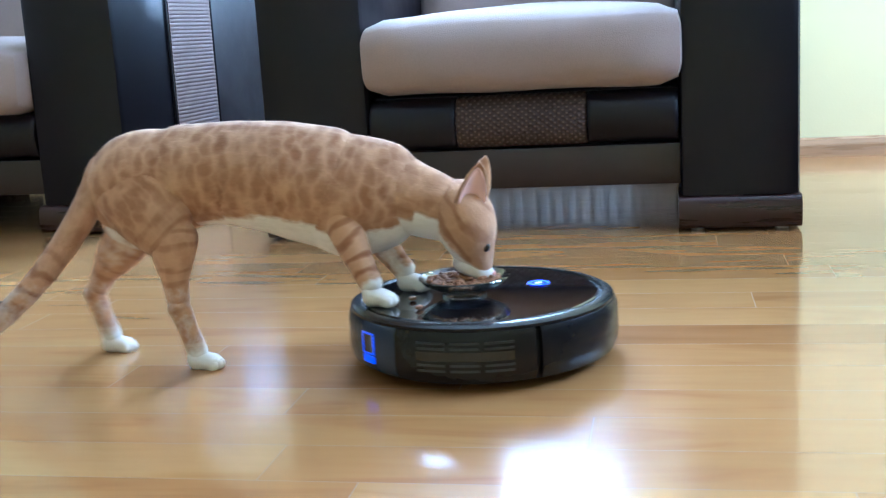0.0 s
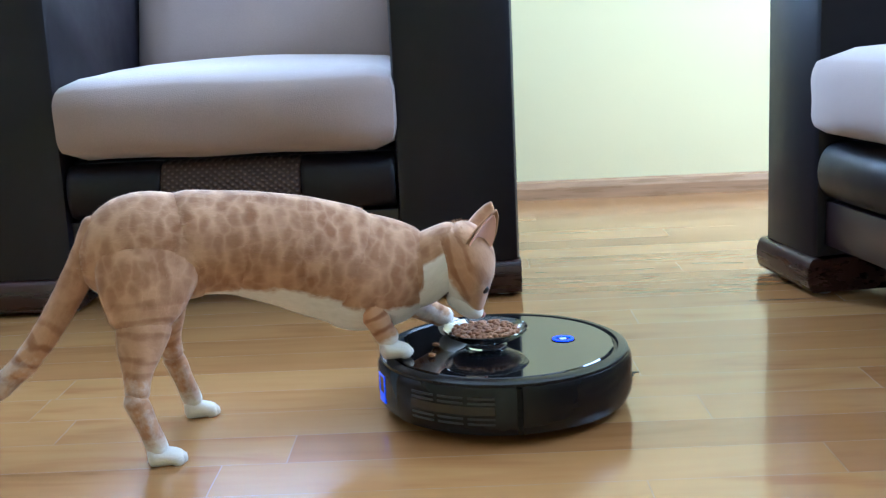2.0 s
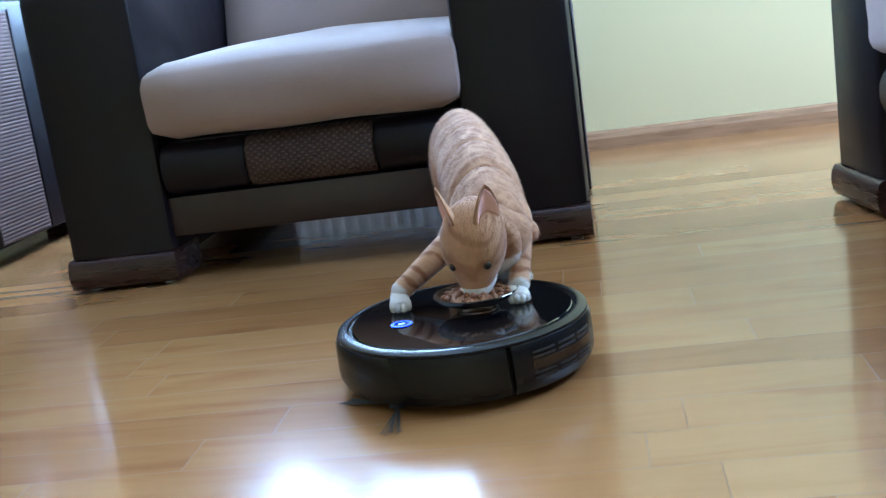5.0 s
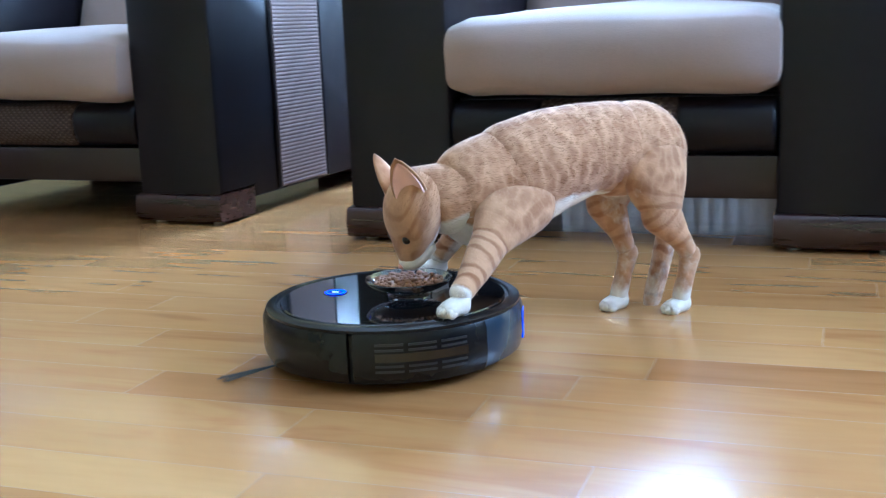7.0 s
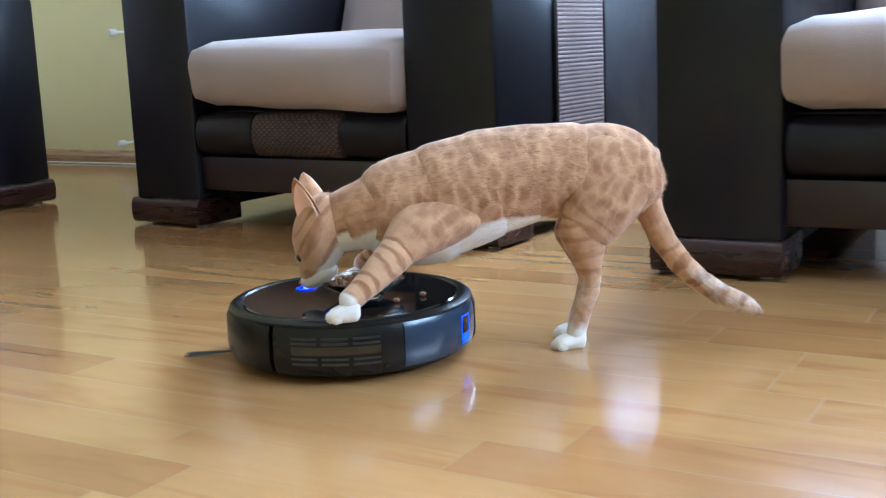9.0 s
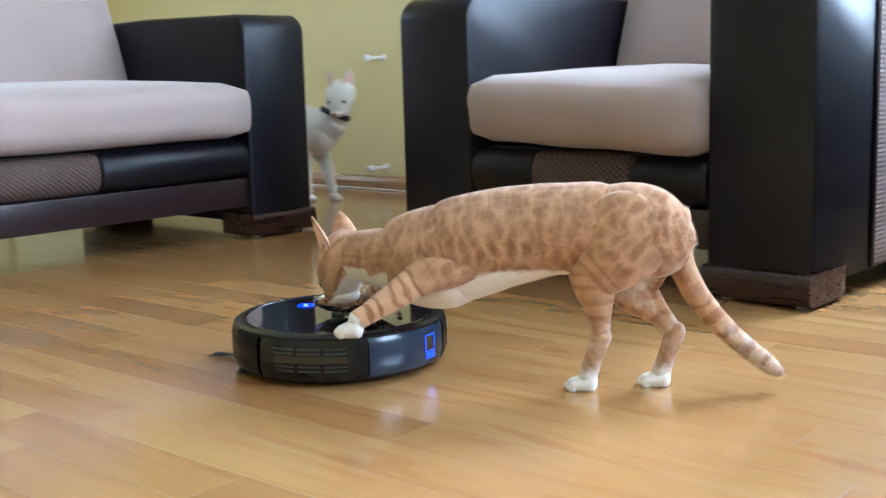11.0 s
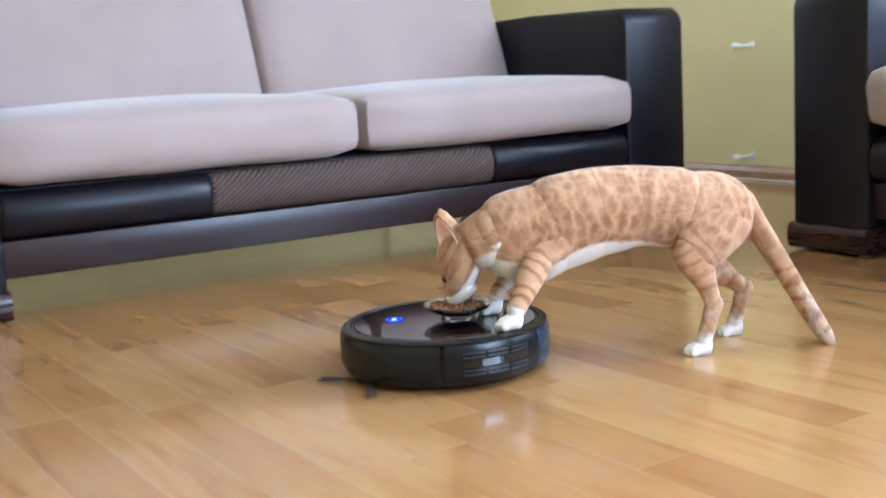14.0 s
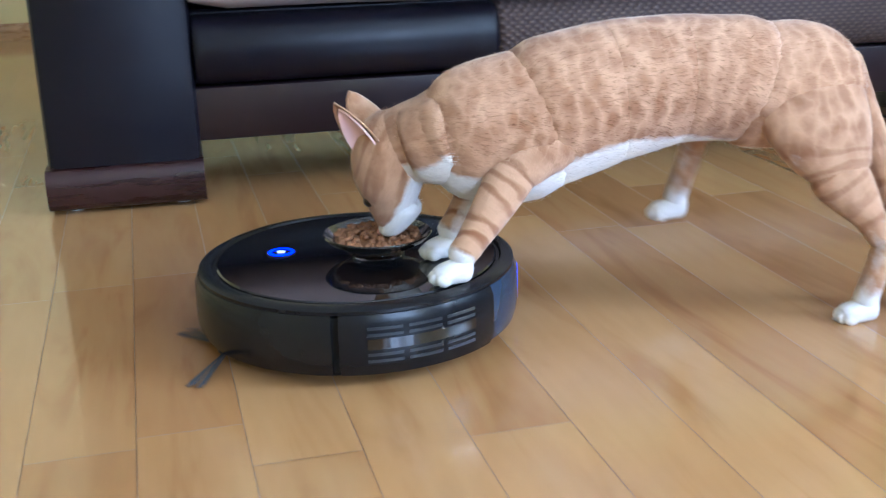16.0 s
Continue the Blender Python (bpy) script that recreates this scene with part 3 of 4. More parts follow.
    for k in range(3):
        bm = bmesh.new()
        rng = random.Random(k)
        for i in range(9):
            off = rng.uniform(-0.006, 0.006)
            tip = rng.uniform(-0.011, 0.011)
            a, b2 = Vector((0.006, off * 0.3, 0.008)), Vector((0.082 + rng.uniform(-0.008, 0.004), tip, 0.003))
            s = Vector((0, 0.0008, 0))
            u = Vector((0, 0, 0.0008))
            loft([[a - s, a - u, a + s, a + u], [b2 - s, b2 - u, b2 + s, b2 + u]], bm)
        bmesh.ops.rotate(bm, cent=(0, 0, 0), matrix=Matrix.Rotation(radians(120 * k), 3, "Z"), verts=bm.verts[:])
        part("bristles", bm, RUBBER, brush)
    return t, brush


def food_bowl():
    t = thing("food_bowl", pose(0, 0, 0), "small clear glass bowl on a foot, on the vacuum", "bowl")
    prof = [(0.001, 0.0), (0.026, 0.0), (0.027, 0.003), (0.019, 0.007), (0.021, 0.010), (0.038, 0.016), (0.050, 0.025), (0.0545, 0.033), (0.0535, 0.0352), (0.0515, 0.033), (0.047, 0.0265), (0.036, 0.0185), (0.018, 0.013), (0.001, 0.0125)]
    g = part("glass", lathe(prof, 56), GLASS, t, "clear glass")
    g.visible_shadow = False
    return t


def kibble_heap(parent_pose):
    """Dry food: small rounded pellets heaped in the bowl."""
    t = thing("cat_food", parent_pose, "heap of brown dry cat food in the glass bowl", "cat food")
    bm = None
    rng = random.Random(4)
    allv = bmesh.new()
    bmesh.ops.create_icosphere(allv, subdivisions=1, radius=1)
    base = [v.co.copy() for v in allv.verts]
    faces = [[v.index for v in f.verts] for f in allv.faces]
    allv.free()
    shapes = []
    for k in range(6):
        me = bpy.data.meshes.new("pellet")
        q = Euler((rng.uniform(0, 6), rng.uniform(0, 6), rng.uniform(0, 6))).to_matrix()
        s = Vector((0.0052, 0.0044, 0.0030)) * rng.uniform(0.9, 1.15)
        me.from_pydata([tuple(q @ Vector((p.x * s.x, p.y * s.y, p.z * s.z))) for p in base], [], faces)
        me.materials.append(KIBBLE)
        me.shade_smooth()
        shapes.append(me)
    bedm = lathe([(0.002, 0.0135), (0.018, 0.014), (0.0345, 0.0195), (0.043, 0.0255), (0.03, 0.027), (0.002, 0.028)], 32)
    part("bed", bedm, KIBBLE, t)
    for i in range(150):
        r = 0.0425 * math.sqrt(rng.random())
        a = rng.uniform(0, 2 * math.pi)
        p = new("pellet", shapes[i % 6])
        p.parent = t
        p.location = (r * math.cos(a), r * math.sin(a), 0.0285 - 0.001 * (r / 0.045) ** 2 + rng.uniform(-0.001, 0.0035))
    return t


vacuum, side_brush = robot_vacuum()
bowl = food_bowl()
food = kibble_heap(pose(0, 0, 0))
bowl.scale = food.scale = (1.0, 1.0, 0.68)
crumbs = []
for k in range(2):
    bm = bmesh.new()
    bmesh.ops.create_icosphere(bm, subdivisions=1, radius=0.0045)
    for v in bm.verts:
        v.co = Vector((v.co.x * 1.2, v.co.y, v.co.z * 0.7 + 0.003))
    c = part("food_pellet", bm, KIBBLE)
    tagged(c, "single brown pellet of cat food on the vacuum", "cat food", "spilt pellets")
    crumbs.append((c, ((-0.085, 0.01), (-0.095, -0.035), (-0.06, 0.075), (-0.078, 0.045), (-0.10, 0.02))[k]))

# ---------------------------------------------------------------- cats


def smooth(v, lo, hi):
    """0 below lo, 1 above hi, eased between."""
    v = min(1.0, max(0.0, (v - lo) / (hi - lo)))
    return v * v * (3 - 2 * v)


# the trunk's section along the back: (place from the hip to the chest, centre under the back line, half width, half height)
TRUNK = eased([(-0.092, -0.046, 0.006, 0.008), (-0.083, -0.043, 0.028, 0.034), (-0.058, -0.038, 0.045, 0.056), (-0.02, -0.033, 0.052, 0.0645),
               (0.03, -0.032, 0.0525, 0.063), (0.08, -0.033, 0.0525, 0.0625), (0.13, -0.037, 0.055, 0.067), (0.18, -0.041, 0.0565, 0.0715),
               (0.23, -0.044, 0.055, 0.074), (0.26, -0.0445, 0.052, 0.0725), (0.29, -0.043, 0.047, 0.066), (0.32, -0.041, 0.037, 0.052), (0.335, -0.04, 0.015, 0.022)], 5)


def trunk_at(x):
    xs = [st[0] for st in TRUNK]
    return [float(np.interp(x, xs, [st[j] for st in TRUNK])) for j in (1, 2, 3)]


def trunk_slice(at, back, ahead, n=26):
    """A slice of the trunk round the place at; its ends draw in, so that they hide in the next slice."""
    rings = []
    for i in range(15):
        d = -back + (back + ahead) * i / 14
        zc, hy, hz = trunk_at(at + d)
        k = 1.0
        for end, lim in ((-d, back), (d, ahead)):
            if lim < 0.08 and end > 0:
                k = min(k, 1 - 0.10 * smooth(end, lim - 0.034, lim - 0.006) - 0.5 * smooth(end, lim - 0.006, lim))
        ring = []
        for j in range(n):
            c, q = math.cos(2 * math.pi * j / n), math.sin(2 * math.pi * j / n)
            # narrower along the backbone than along the ribs
            slim = 1 - 0.16 * max(0.0, q) ** 2
            ring.append((d, hy * k * c * slim, zc + hz * k * q))
        rings.append(ring)
    return loft(rings)


def build_cat(name, label, coat, scale_fur=1.0, collar=False):
    """A short-haired cat in rigid pieces. Each piece has its joint at its origin; x is ahead, z up."""
    t = thing(name, Matrix(), label, "cat")
    P = {}
    k = scale_fur
    flow = (-1, 0, -0.25)

    def skin(nm, bm, hairs, long, way, seed, place, pale, band, parent=t, mat=coat, text="", sharp=180):
        """Furs a piece and notes on it where it lies on the whole coat: its place, its share of white and of stripes."""
        furred(bm, int(hairs * k), long, way, seed)
        lay_c, lay_p, lay_b = bm.verts.layers.float_vector.new("coat"), bm.verts.layers.float.new("pale"), bm.verts.layers.float.new("band")
        for v in bm.verts:
            v[lay_c] = place(v.co)
            v[lay_p] = pale(v.co)
            v[lay_b] = band(v.co)
        return part(nm, bm, mat, parent, text, crease=sharp)

    def under(at):
        def f(co):
            zc, hy, hz = trunk_at(at + co.x)
            low = 0.84 - 0.46 * smooth(at + co.x, 0.02, 0.2)
            return smooth(-(co.z - zc) / hz, low, low + 0.24)
        return f

    for key, nm, at, back, ahead, seed in (("pelvis", "hindquarters", 0.0, 0.0915, 0.066, 1), ("loin", "loin", 0.065, 0.066, 0.066, 2), ("belly", "belly", 0.13, 0.066, 0.066, 3),
                                           ("ribs", "ribcage", 0.195, 0.066, 0.066, 14), ("chest", "chest", 0.26, 0.066, 0.074, 15)):
        P[key] = skin(nm, trunk_slice(at, back, ahead), 6000, 0.0062, flow, seed, lambda co, at=at: (at + co.x, co.y, co.z), under(at), lambda co: 0.0)
    neck_pale = lambda co: smooth(-co.z / 0.042, 0.0, 0.35)
    P["nape"] = skin("neck_base", limb([(-0.062, -0.008, 0.018, 0.022), (-0.05, -0.006, 0.037, 0.046), (-0.02, -0.006, 0.0435, 0.053), (0.01, -0.004, 0.0415, 0.049), (0.035, -0.002, 0.037, 0.042), (0.05, 0.0, 0.030, 0.033), (0.056, 0.0, 0.013, 0.014)], 24), 4200, 0.0065, flow, 4,
                     lambda co: (0.30 + co.x, co.y, co.z - 0.02), lambda co: smooth(-co.z / 0.05, 0.2, 0.6) * smooth(co.x, -0.022, 0.012), lambda co: 0.3)
    P["neck"] = skin("neck", limb([(-0.05, -0.002, 0.014, 0.016), (-0.04, -0.002, 0.036, 0.041), (-0.01, -0.001, 0.0375, 0.043), (0.025, 0.0, 0.035, 0.038), (0.045, 0.0, 0.030, 0.032), (0.054, 0.0, 0.012, 0.013)], 24), 3200, 0.0065, flow, 5,
                     lambda co: (0.36 + co.x, co.y, co.z - 0.02), neck_pale, lambda co: 0.3)
    # head
    head = skin("head", limb([(-0.052, 0.004, 0.010, 0.012), (-0.046, 0.005, 0.026, 0.026), (-0.028, 0.007, 0.037, 0.034), (-0.004, 0.006, 0.0405, 0.0355), (0.018, 0.001, 0.036, 0.031), (0.034, -0.006, 0.026, 0.0225), (0.048, -0.012, 0.0175, 0.0145), (0.056, -0.014, 0.008, 0.007)], 24), 3000, 0.005, (-1, 0, 0.1), 6,
                lambda co: (0.43 + co.x, co.y, co.z), lambda co: max(smooth(-co.z, 0.012 - 0.2 * max(0.0, co.x - 0.015), 0.026 - 0.2 * max(0.0, co.x - 0.015)), 0.0), lambda co: 0.7)
    P["head"] = head
    head.scale = (1.07, 1.07, 1.07)
    full, none = (lambda co: 1.0), (lambda co: 0.0)
    skin("muzzle", limb([(0.018, -0.024, 0.008, 0.006), (0.026, -0.022, 0.022, 0.015), (0.042, -0.018, 0.0215, 0.0145), (0.055, -0.015, 0.015, 0.0105), (0.061, -0.013, 0.006, 0.005)], 16), 900, 0.004, (-1, 0, -0.2), 7, lambda co: co, full, none, head, text="white muzzle")
    part("nose", limb([(0.058, -0.007, 0.0015, 0.001), (0.0605, -0.0075, 0.005, 0.003), (0.063, -0.009, 0.0035, 0.0028), (0.0635, -0.011, 0.001, 0.001)], 10), NOSEPINK, head, "pink nose")
    for s in (1, -1):
        e = bmesh.new()
        bmesh.ops.create_uvsphere(e, u_segments=14, v_segments=10, radius=0.0055)
        part("eye", e, EYE, head, "dark amber eye").location = (0.0295, 0.0205 * s, 0.009)
        # ear: a tall cupped triangle with a pink lining
        for nm, sh, dx in (("ear", 1.0, 0.0), ("ear_lining", 0.86, 0.0030)):
            bm = bmesh.new()
            rows = []
            for i in range(9):
                v = i / 8
                half = 0.0185 * (1 - v) ** 0.58 * (1 + 0.18 * math.sin(3 * v)) * sh + 0.0012
                row = []
                for j in range(9):
                    u = j / 4 - 1
                    row.append(bm.verts.new((dx * (1 - v) - 0.009 * (1 - u * u) * (1 - v * 0.8) - 0.004 * v, half * u, v * 0.048 * sh)))
                rows.append(row)
            for a, b in zip(rows, rows[1:]):
                for j in range(8):
                    bm.faces.new((a[j], a[j + 1], b[j + 1], b[j]))
            bmesh.ops.recalc_face_normals(bm, faces=bm.faces[:])
            bmesh.ops.solidify(bm, geom=bm.faces[:], thickness=0.0018)
            if nm == "ear":
                ear = skin(nm, bm, 0, 0.004, (0, 0, 1), 61, lambda co: (0.42, co.y, co.z), none, none, head, text="pink-lined upright ear")
            else:
                ear = part(nm, bm, PINK, head)
            ear.matrix_basis = pose(-0.019, 0.0225 * s, 0.0275, -34 * s, -10, 52 * s)
    # legs
    for sd in ("L", "R"):
        s = 1 if sd == "L" else -1
        inner = lambda co, s=s: smooth(-co.y * s, 0.004, 0.018)
        P["upper" + sd] = skin("upper_foreleg", shaft([(-0.058, -0.012, 0.012, 0.008), (-0.048, -0.010, 0.034, 0.018), (-0.02, -0.005, 0.047, 0.025), (0.01, -0.001, 0.045, 0.026), (0.035, 0.0, 0.037, 0.0245), (0.055, 0.0, 0.0295, 0.0215), (0.07, 0, 0.0245, 0.0185), (0.082, 0, 0.016, 0.013), (0.090, 0, 0.006, 0.006)], 20), 2400, 0.006, (-0.3, 0, -1), 8,
                               lambda co: (0.25 + co.x, co.y + 0.2, co.z - 0.05), lambda co, f=inner: f(co) * smooth(-co.z, -0.01, 0.03), lambda co: 0.75 * smooth(-co.z, 0.02, 0.08))
        P["lower" + sd] = skin("lower_foreleg", shaft([(-0.034, 0, 0.006, 0.005), (-0.022, 0, 0.017, 0.0135), (0.0, 0, 0.0235, 0.0182), (0.04, -0.001, 0.0205, 0.0165), (0.08, -0.001, 0.0150, 0.0138), (0.1, 0.0, 0.0135, 0.013), (0.108, 0, 0.007, 0.007)], 18), 1400, 0.0045, (-0.2, 0, -1), 9,
                               lambda co: (0.25 + co.x, co.y + 0.2, co.z - 0.116), lambda co, f=inner: max(0.8 * f(co), smooth(-co.z, 0.086, 0.108)), lambda co: 1.0)
        P["paw" + sd] = skin("fore_paw", paw_bm(0.0), 500, 0.003, (0.6, 0, -0.5), 13, lambda co: co, full, none, text="white fore paw")
        P["thigh" + sd] = skin("thigh", shaft([(-0.045, 0.006, 0.016, 0.005), (-0.035, 0.008, 0.040, 0.012), (-0.012, 0.011, 0.055, 0.0205), (0.015, 0.012, 0.060, 0.0255), (0.045, 0.009, 0.056, 0.0265), (0.075, 0.004, 0.045, 0.0235), (0.092, 0.0, 0.036, 0.0210), (0.106, 0.0, 0.019, 0.015), (0.113, 0, 0.007, 0.007)], 22, k=0.88), 3200, 0.007, (-0.4, 0, -1), 10,
                               lambda co: (-0.03 + co.x, co.y + 0.2, co.z - 0.036), lambda co, f=inner: max(0.6 * f(co) * smooth(-co.z, 0.0, 0.04), 0.36 * smooth(co.x, 0.030, 0.048) * smooth(-co.z, 0.03, 0.06)), lambda co: 0.55 * smooth(-co.z, 0.03, 0.08))
        P["shank" + sd] = skin("shank", shaft([(-0.034, 0, 0.006, 0.005), (-0.022, 0, 0.019, 0.015), (0.0, -0.001, 0.0305, 0.0200), (0.03, -0.003, 0.0255, 0.0178), (0.06, -0.003, 0.0165, 0.0138), (0.085, -0.001, 0.0135, 0.0125), (0.097, 0, 0.007, 0.007)], 18, k=0.9), 1400, 0.005, (-0.2, 0, -1), 11,
                               lambda co: (-0.03 + co.x, co.y + 0.2, co.z - 0.125), lambda co, f=inner: max(0.45 * f(co), 0.42 * smooth(-co.z, 0.02, 0.08)), lambda co: 0.55)
        P["hock" + sd] = skin("hock", shaft([(-0.014, -0.001, 0.007, 0.007), (-0.004, -0.001, 0.0135, 0.0125), (0.01, 0, 0.0135, 0.0122), (0.03, 0.0, 0.012, 0.0115), (0.06, 0.0, 0.0122, 0.012), (0.068, 0, 0.006, 0.006)]), 700, 0.004, (-0.1, 0, -1), 12,
                              lambda co: (-0.03 + co.x, co.y + 0.2, co.z - 0.2), lambda co: 0.38 + 0.4 * smooth(-co.z, 0.035, 0.064), lambda co: 0.3)
        P["foot" + sd] = skin("hind_paw", paw_bm(0.004), 500, 0.003, (0.6, 0, -0.5), 13, lambda co: co, full, none, text="white hind paw")
    for i in range(7):
        r0, r1 = 0.0188 - 0.0010 * i, 0.0188 - 0.0010 * (i + 1)
        if i == 0:
            st = [(-0.012, -0.004, 0.006, 0.006), (-0.006, -0.003, 0.0165, 0.0165), (0.010, -0.001, 0.0195, 0.0195), (0.025, 0.0, 0.019, 0.019), (0.045, 0, r1, r1), (0.052, 0, r1 * 0.35, r1 * 0.35)]
        elif i == 6:
            st = [(-0.014, 0, r0 * 0.4, r0 * 0.4), (-0.008, 0, r0 * 0.95, r0 * 0.95), (0.02, 0, r0, r0), (0.036, 0, r1 * 0.85, r1 * 0.85), (0.046, 0, r1 * 0.5, r1 * 0.5), (0.05, 0, r1 * 0.15, r1 * 0.15)]
        else:
            st = [(-0.014, 0, r0 * 0.4, r0 * 0.4), (-0.008, 0, r0 * 0.97, r0 * 0.97), (0.02, 0, r0, r0), (0.045, 0, r1 * 0.97, r1 * 0.97), (0.052, 0, r1 * 0.4, r1 * 0.4)]
        P["tail%d" % i] = skin("tail_piece", limb(st, 16), 900, 0.007, (1, 0, 0), 20 + i, lambda co, i=i: (co.y - 0.3, co.z, -(co.x + 0.037 * i) * 0.75 - 0.3), lambda co, i=i: 0.44 * smooth(i * 0.037 + co.x, 0.10, 0.19), lambda co, i=i: 0.2 + 0.8 * smooth(i * 0.037 + co.x, 0.09, 0.17))
    if collar:
        P["collar"] = part("collar", lathe([(0.040, -0.008), (0.0445, -0.008), (0.046, 0.0), (0.0445, 0.008), (0.040, 0.008)], 28), DARK, t, "black collar")
    return t, P


def paw_bm(extra):
    """A paw with four toes; the wrist at the origin, the sole 22 mm below it."""
    bm = limb([(-0.014, -0.006, 0.006, 0.008), (-0.009, -0.0075, 0.0125, 0.0135), (0.006, -0.010, 0.0145, 0.0118), (0.018 + extra, -0.012, 0.0155, 0.0095), (0.026 + extra, -0.013, 0.010, 0.007)], 14)
    for j in range(4):
        y = (-0.0105, -0.0037, 0.0037, 0.0105)[j]
        x = (0.018, 0.023, 0.023, 0.018)[j] + extra
        extra_bm = bmesh.new()
        bmesh.ops.create_icosphere(extra_bm, subdivisions=2, radius=1, matrix=Matrix.Translation((x, y, -0.0145)) @ Matrix.Diagonal((0.009, 0.0052, 0.0072, 1)))
        merge(bm, extra_bm)
    bmesh.ops.scale(bm, vec=(0.9, 0.92, 1.0), verts=bm.verts[:])
    return bm


ginger, GINGER = build_cat("ginger_cat", "slim ginger tabby cat with white chest and paws", COAT)
pale, PALE = build_cat("white_cat", "white short-haired cat wearing a black collar", SNOW_DULL, 0.5, True)
pale.scale = (1.14, 1.2, 1.12)


def frame_of(o, x, up):
    """A pose at o, x along the given way, z as near to up as may be."""
    x = x.normalized()
    y = up.cross(x).normalized()
    z = x.cross(y)
    return Matrix.Translation(o) @ Matrix((x, y, z)).transposed().to_4x4()


def down_frame(o, down, ahead):
    """A pose at o whose -z runs along down, with x as near to ahead as may be."""
    z = -down.normalized()
    y = z.cross(ahead).normalized()
    x = y.cross(z)
    return Matrix.Translation(o) @ Matrix((x, y, z)).transposed().to_4x4()


def two_bones(a, b, l1, l2, bend):
    """The middle joint between a and b, bent towards bend."""
    d = b - a
    n = min(max(d.length, abs(l1 - l2) + 0.004), l1 + l2 - 0.0008)
    u = d.normalized()
    p = (l1 * l1 - l2 * l2 + n * n) / (2 * n)
    h = math.sqrt(max(0.0, l1 * l1 - p * p))
    side = (bend - u * bend.dot(u)).normalized()
    return a + u * p + side * h


UP = Vector((0, 0, 1))


def cat_pose(hip, shoulder, nose, crown, feet, mid, tip, turn=0.0, arch=0.0):
    """World poses of a cat's root and pieces from its main points. feet: fore left, fore right, hind left, hind right."""
    spine = shoulder - hip
    flat = Vector((spine.x, spine.y, 0)).normalized()
    left = UP.cross(flat)
    yaw = math.degrees(math.atan2(flat.y, flat.x))
    M = {"root": pose(hip.x, hip.y, 0, 0, 0, yaw)}
    way = spine.normalized()
    M["pelvis"] = frame_of(hip, way + UP * arch * 3, UP)
    M["chest"] = frame_of(shoulder, way - UP * arch * 3, UP)
    # the back between hip and shoulder, an even curve
    rise = UP * (arch + 0.006) * 4
    for key, u in (("loin", 0.25), ("belly", 0.5), ("ribs", 0.75)):
        M[key] = frame_of(hip.lerp(shoulder, u) + rise * u * (1 - u), spine + rise * (1 - 2 * u), UP)
    # head
    fx = Vector((nose.x - shoulder.x, nose.y - shoulder.y, 0)).normalized()
    fx = Matrix.Rotation(radians(turn), 3, "Z") @ fx
    rel = crown - nose
    ang = math.degrees(math.atan2(rel.z, rel.dot(fx)))
    tilt = max(2.0, min(76.0, 149 - ang))
    head = frame_of(Vector((0, 0, 0)), fx * math.cos(radians(tilt)) - UP * math.sin(radians(tilt)), UP)
    head.translation = nose - head.to_3x3() @ Vector((0.0655, 0, -0.013))
    M["head"] = head
    nape = head @ Vector((-0.03, 0, -0.004))
    base = M["chest"] @ Vector((0.024, 0, -0.033))
    bend = M["chest"] @ Vector((0.060, 0, -0.042))
    curve = [base.lerp(bend, u).lerp(bend.lerp(nape, u), u) for u in (0.0, 0.2, 0.45, 0.7, 1.0)]
    M["nape"] = frame_of(curve[1], curve[2] - curve[0], UP + fx * 0.9)
    M["neck"] = frame_of(curve[3], curve[4] - curve[2], UP + fx * 0.9)
    M["collar"] = M["neck"] @ pose(-0.004, 0, 0, 0, 90, 0)
    for i, sd in enumerate("LR"):
        s = 1 if sd == "L" else -1
        # foreleg
        foot = feet[i]
        wrist = foot + UP * 0.022 - flat * 0.004
        hold = M["chest"] @ Vector((-0.028, 0.030 * s, -0.05))
        elbow = wrist + (hold - wrist).normalized() * 0.104
        joint = M["chest"] @ Vector((-0.050, 0.022 * s, -0.040))
        top = elbow + (joint - elbow).normalized() * 0.066
        M["upper" + sd] = down_frame(top, elbow - top, flat)
        M["lower" + sd] = down_frame(elbow, wrist - elbow, flat)
        M["paw" + sd] = frame_of(wrist, flat, UP)
        # hind leg
        top = M["pelvis"] @ Vector((-0.026, 0.030 * s, -0.036))
        foot = feet[2 + i]
        sole = foot + UP * 0.020
        heel = sole + UP * 0.056 - flat * 0.018
        if (heel - top).length > 0.171:
            heel = top + (heel - top).normalized() * 0.171
        knee = two_bones(top, heel, 0.086, 0.086, flat + left * 0.12 * s)
        M["thigh" + sd] = down_frame(top, knee - top, flat)
        M["shank" + sd] = down_frame(knee, heel - knee, flat)
        M["hock" + sd] = down_frame(heel, sole - heel, flat)
        M["foot" + sd] = frame_of(sole, flat, UP)
    # tail: even steps along a curve from its root to its tip
    root = M["pelvis"] @ Vector((-0.068, 0, -0.016))
    ctrl = mid * 2 - (root + tip) * 0.5
    pts = [root]
    u = 0.0
    for i in range(7):
        while u < 1.6:
            u += 0.01
            q = root * (1 - u) ** 2 + ctrl * 2 * u * (1 - u) + tip * u * u
            if (q - pts[-1]).length >= 0.037:
                break
        pts.append(pts[-1] + (q - pts[-1]).normalized() * 0.037)
    for i in range(7):
        M["tail%d" % i] = frame_of(pts[i], pts[i + 1] - pts[i], left.cross(pts[i + 1] - pts[i]) * -1)
    return M


def drive(root, pieces, rows):
    """Keys a cat: rows of seconds and the world poses of its pieces."""
    walk(root, [(t, M["root"]) for t, M in rows])
    for key, ob in pieces.items():
        walk(ob, [(t, M["root"].inverted() @ M[key]) for t, M in rows])


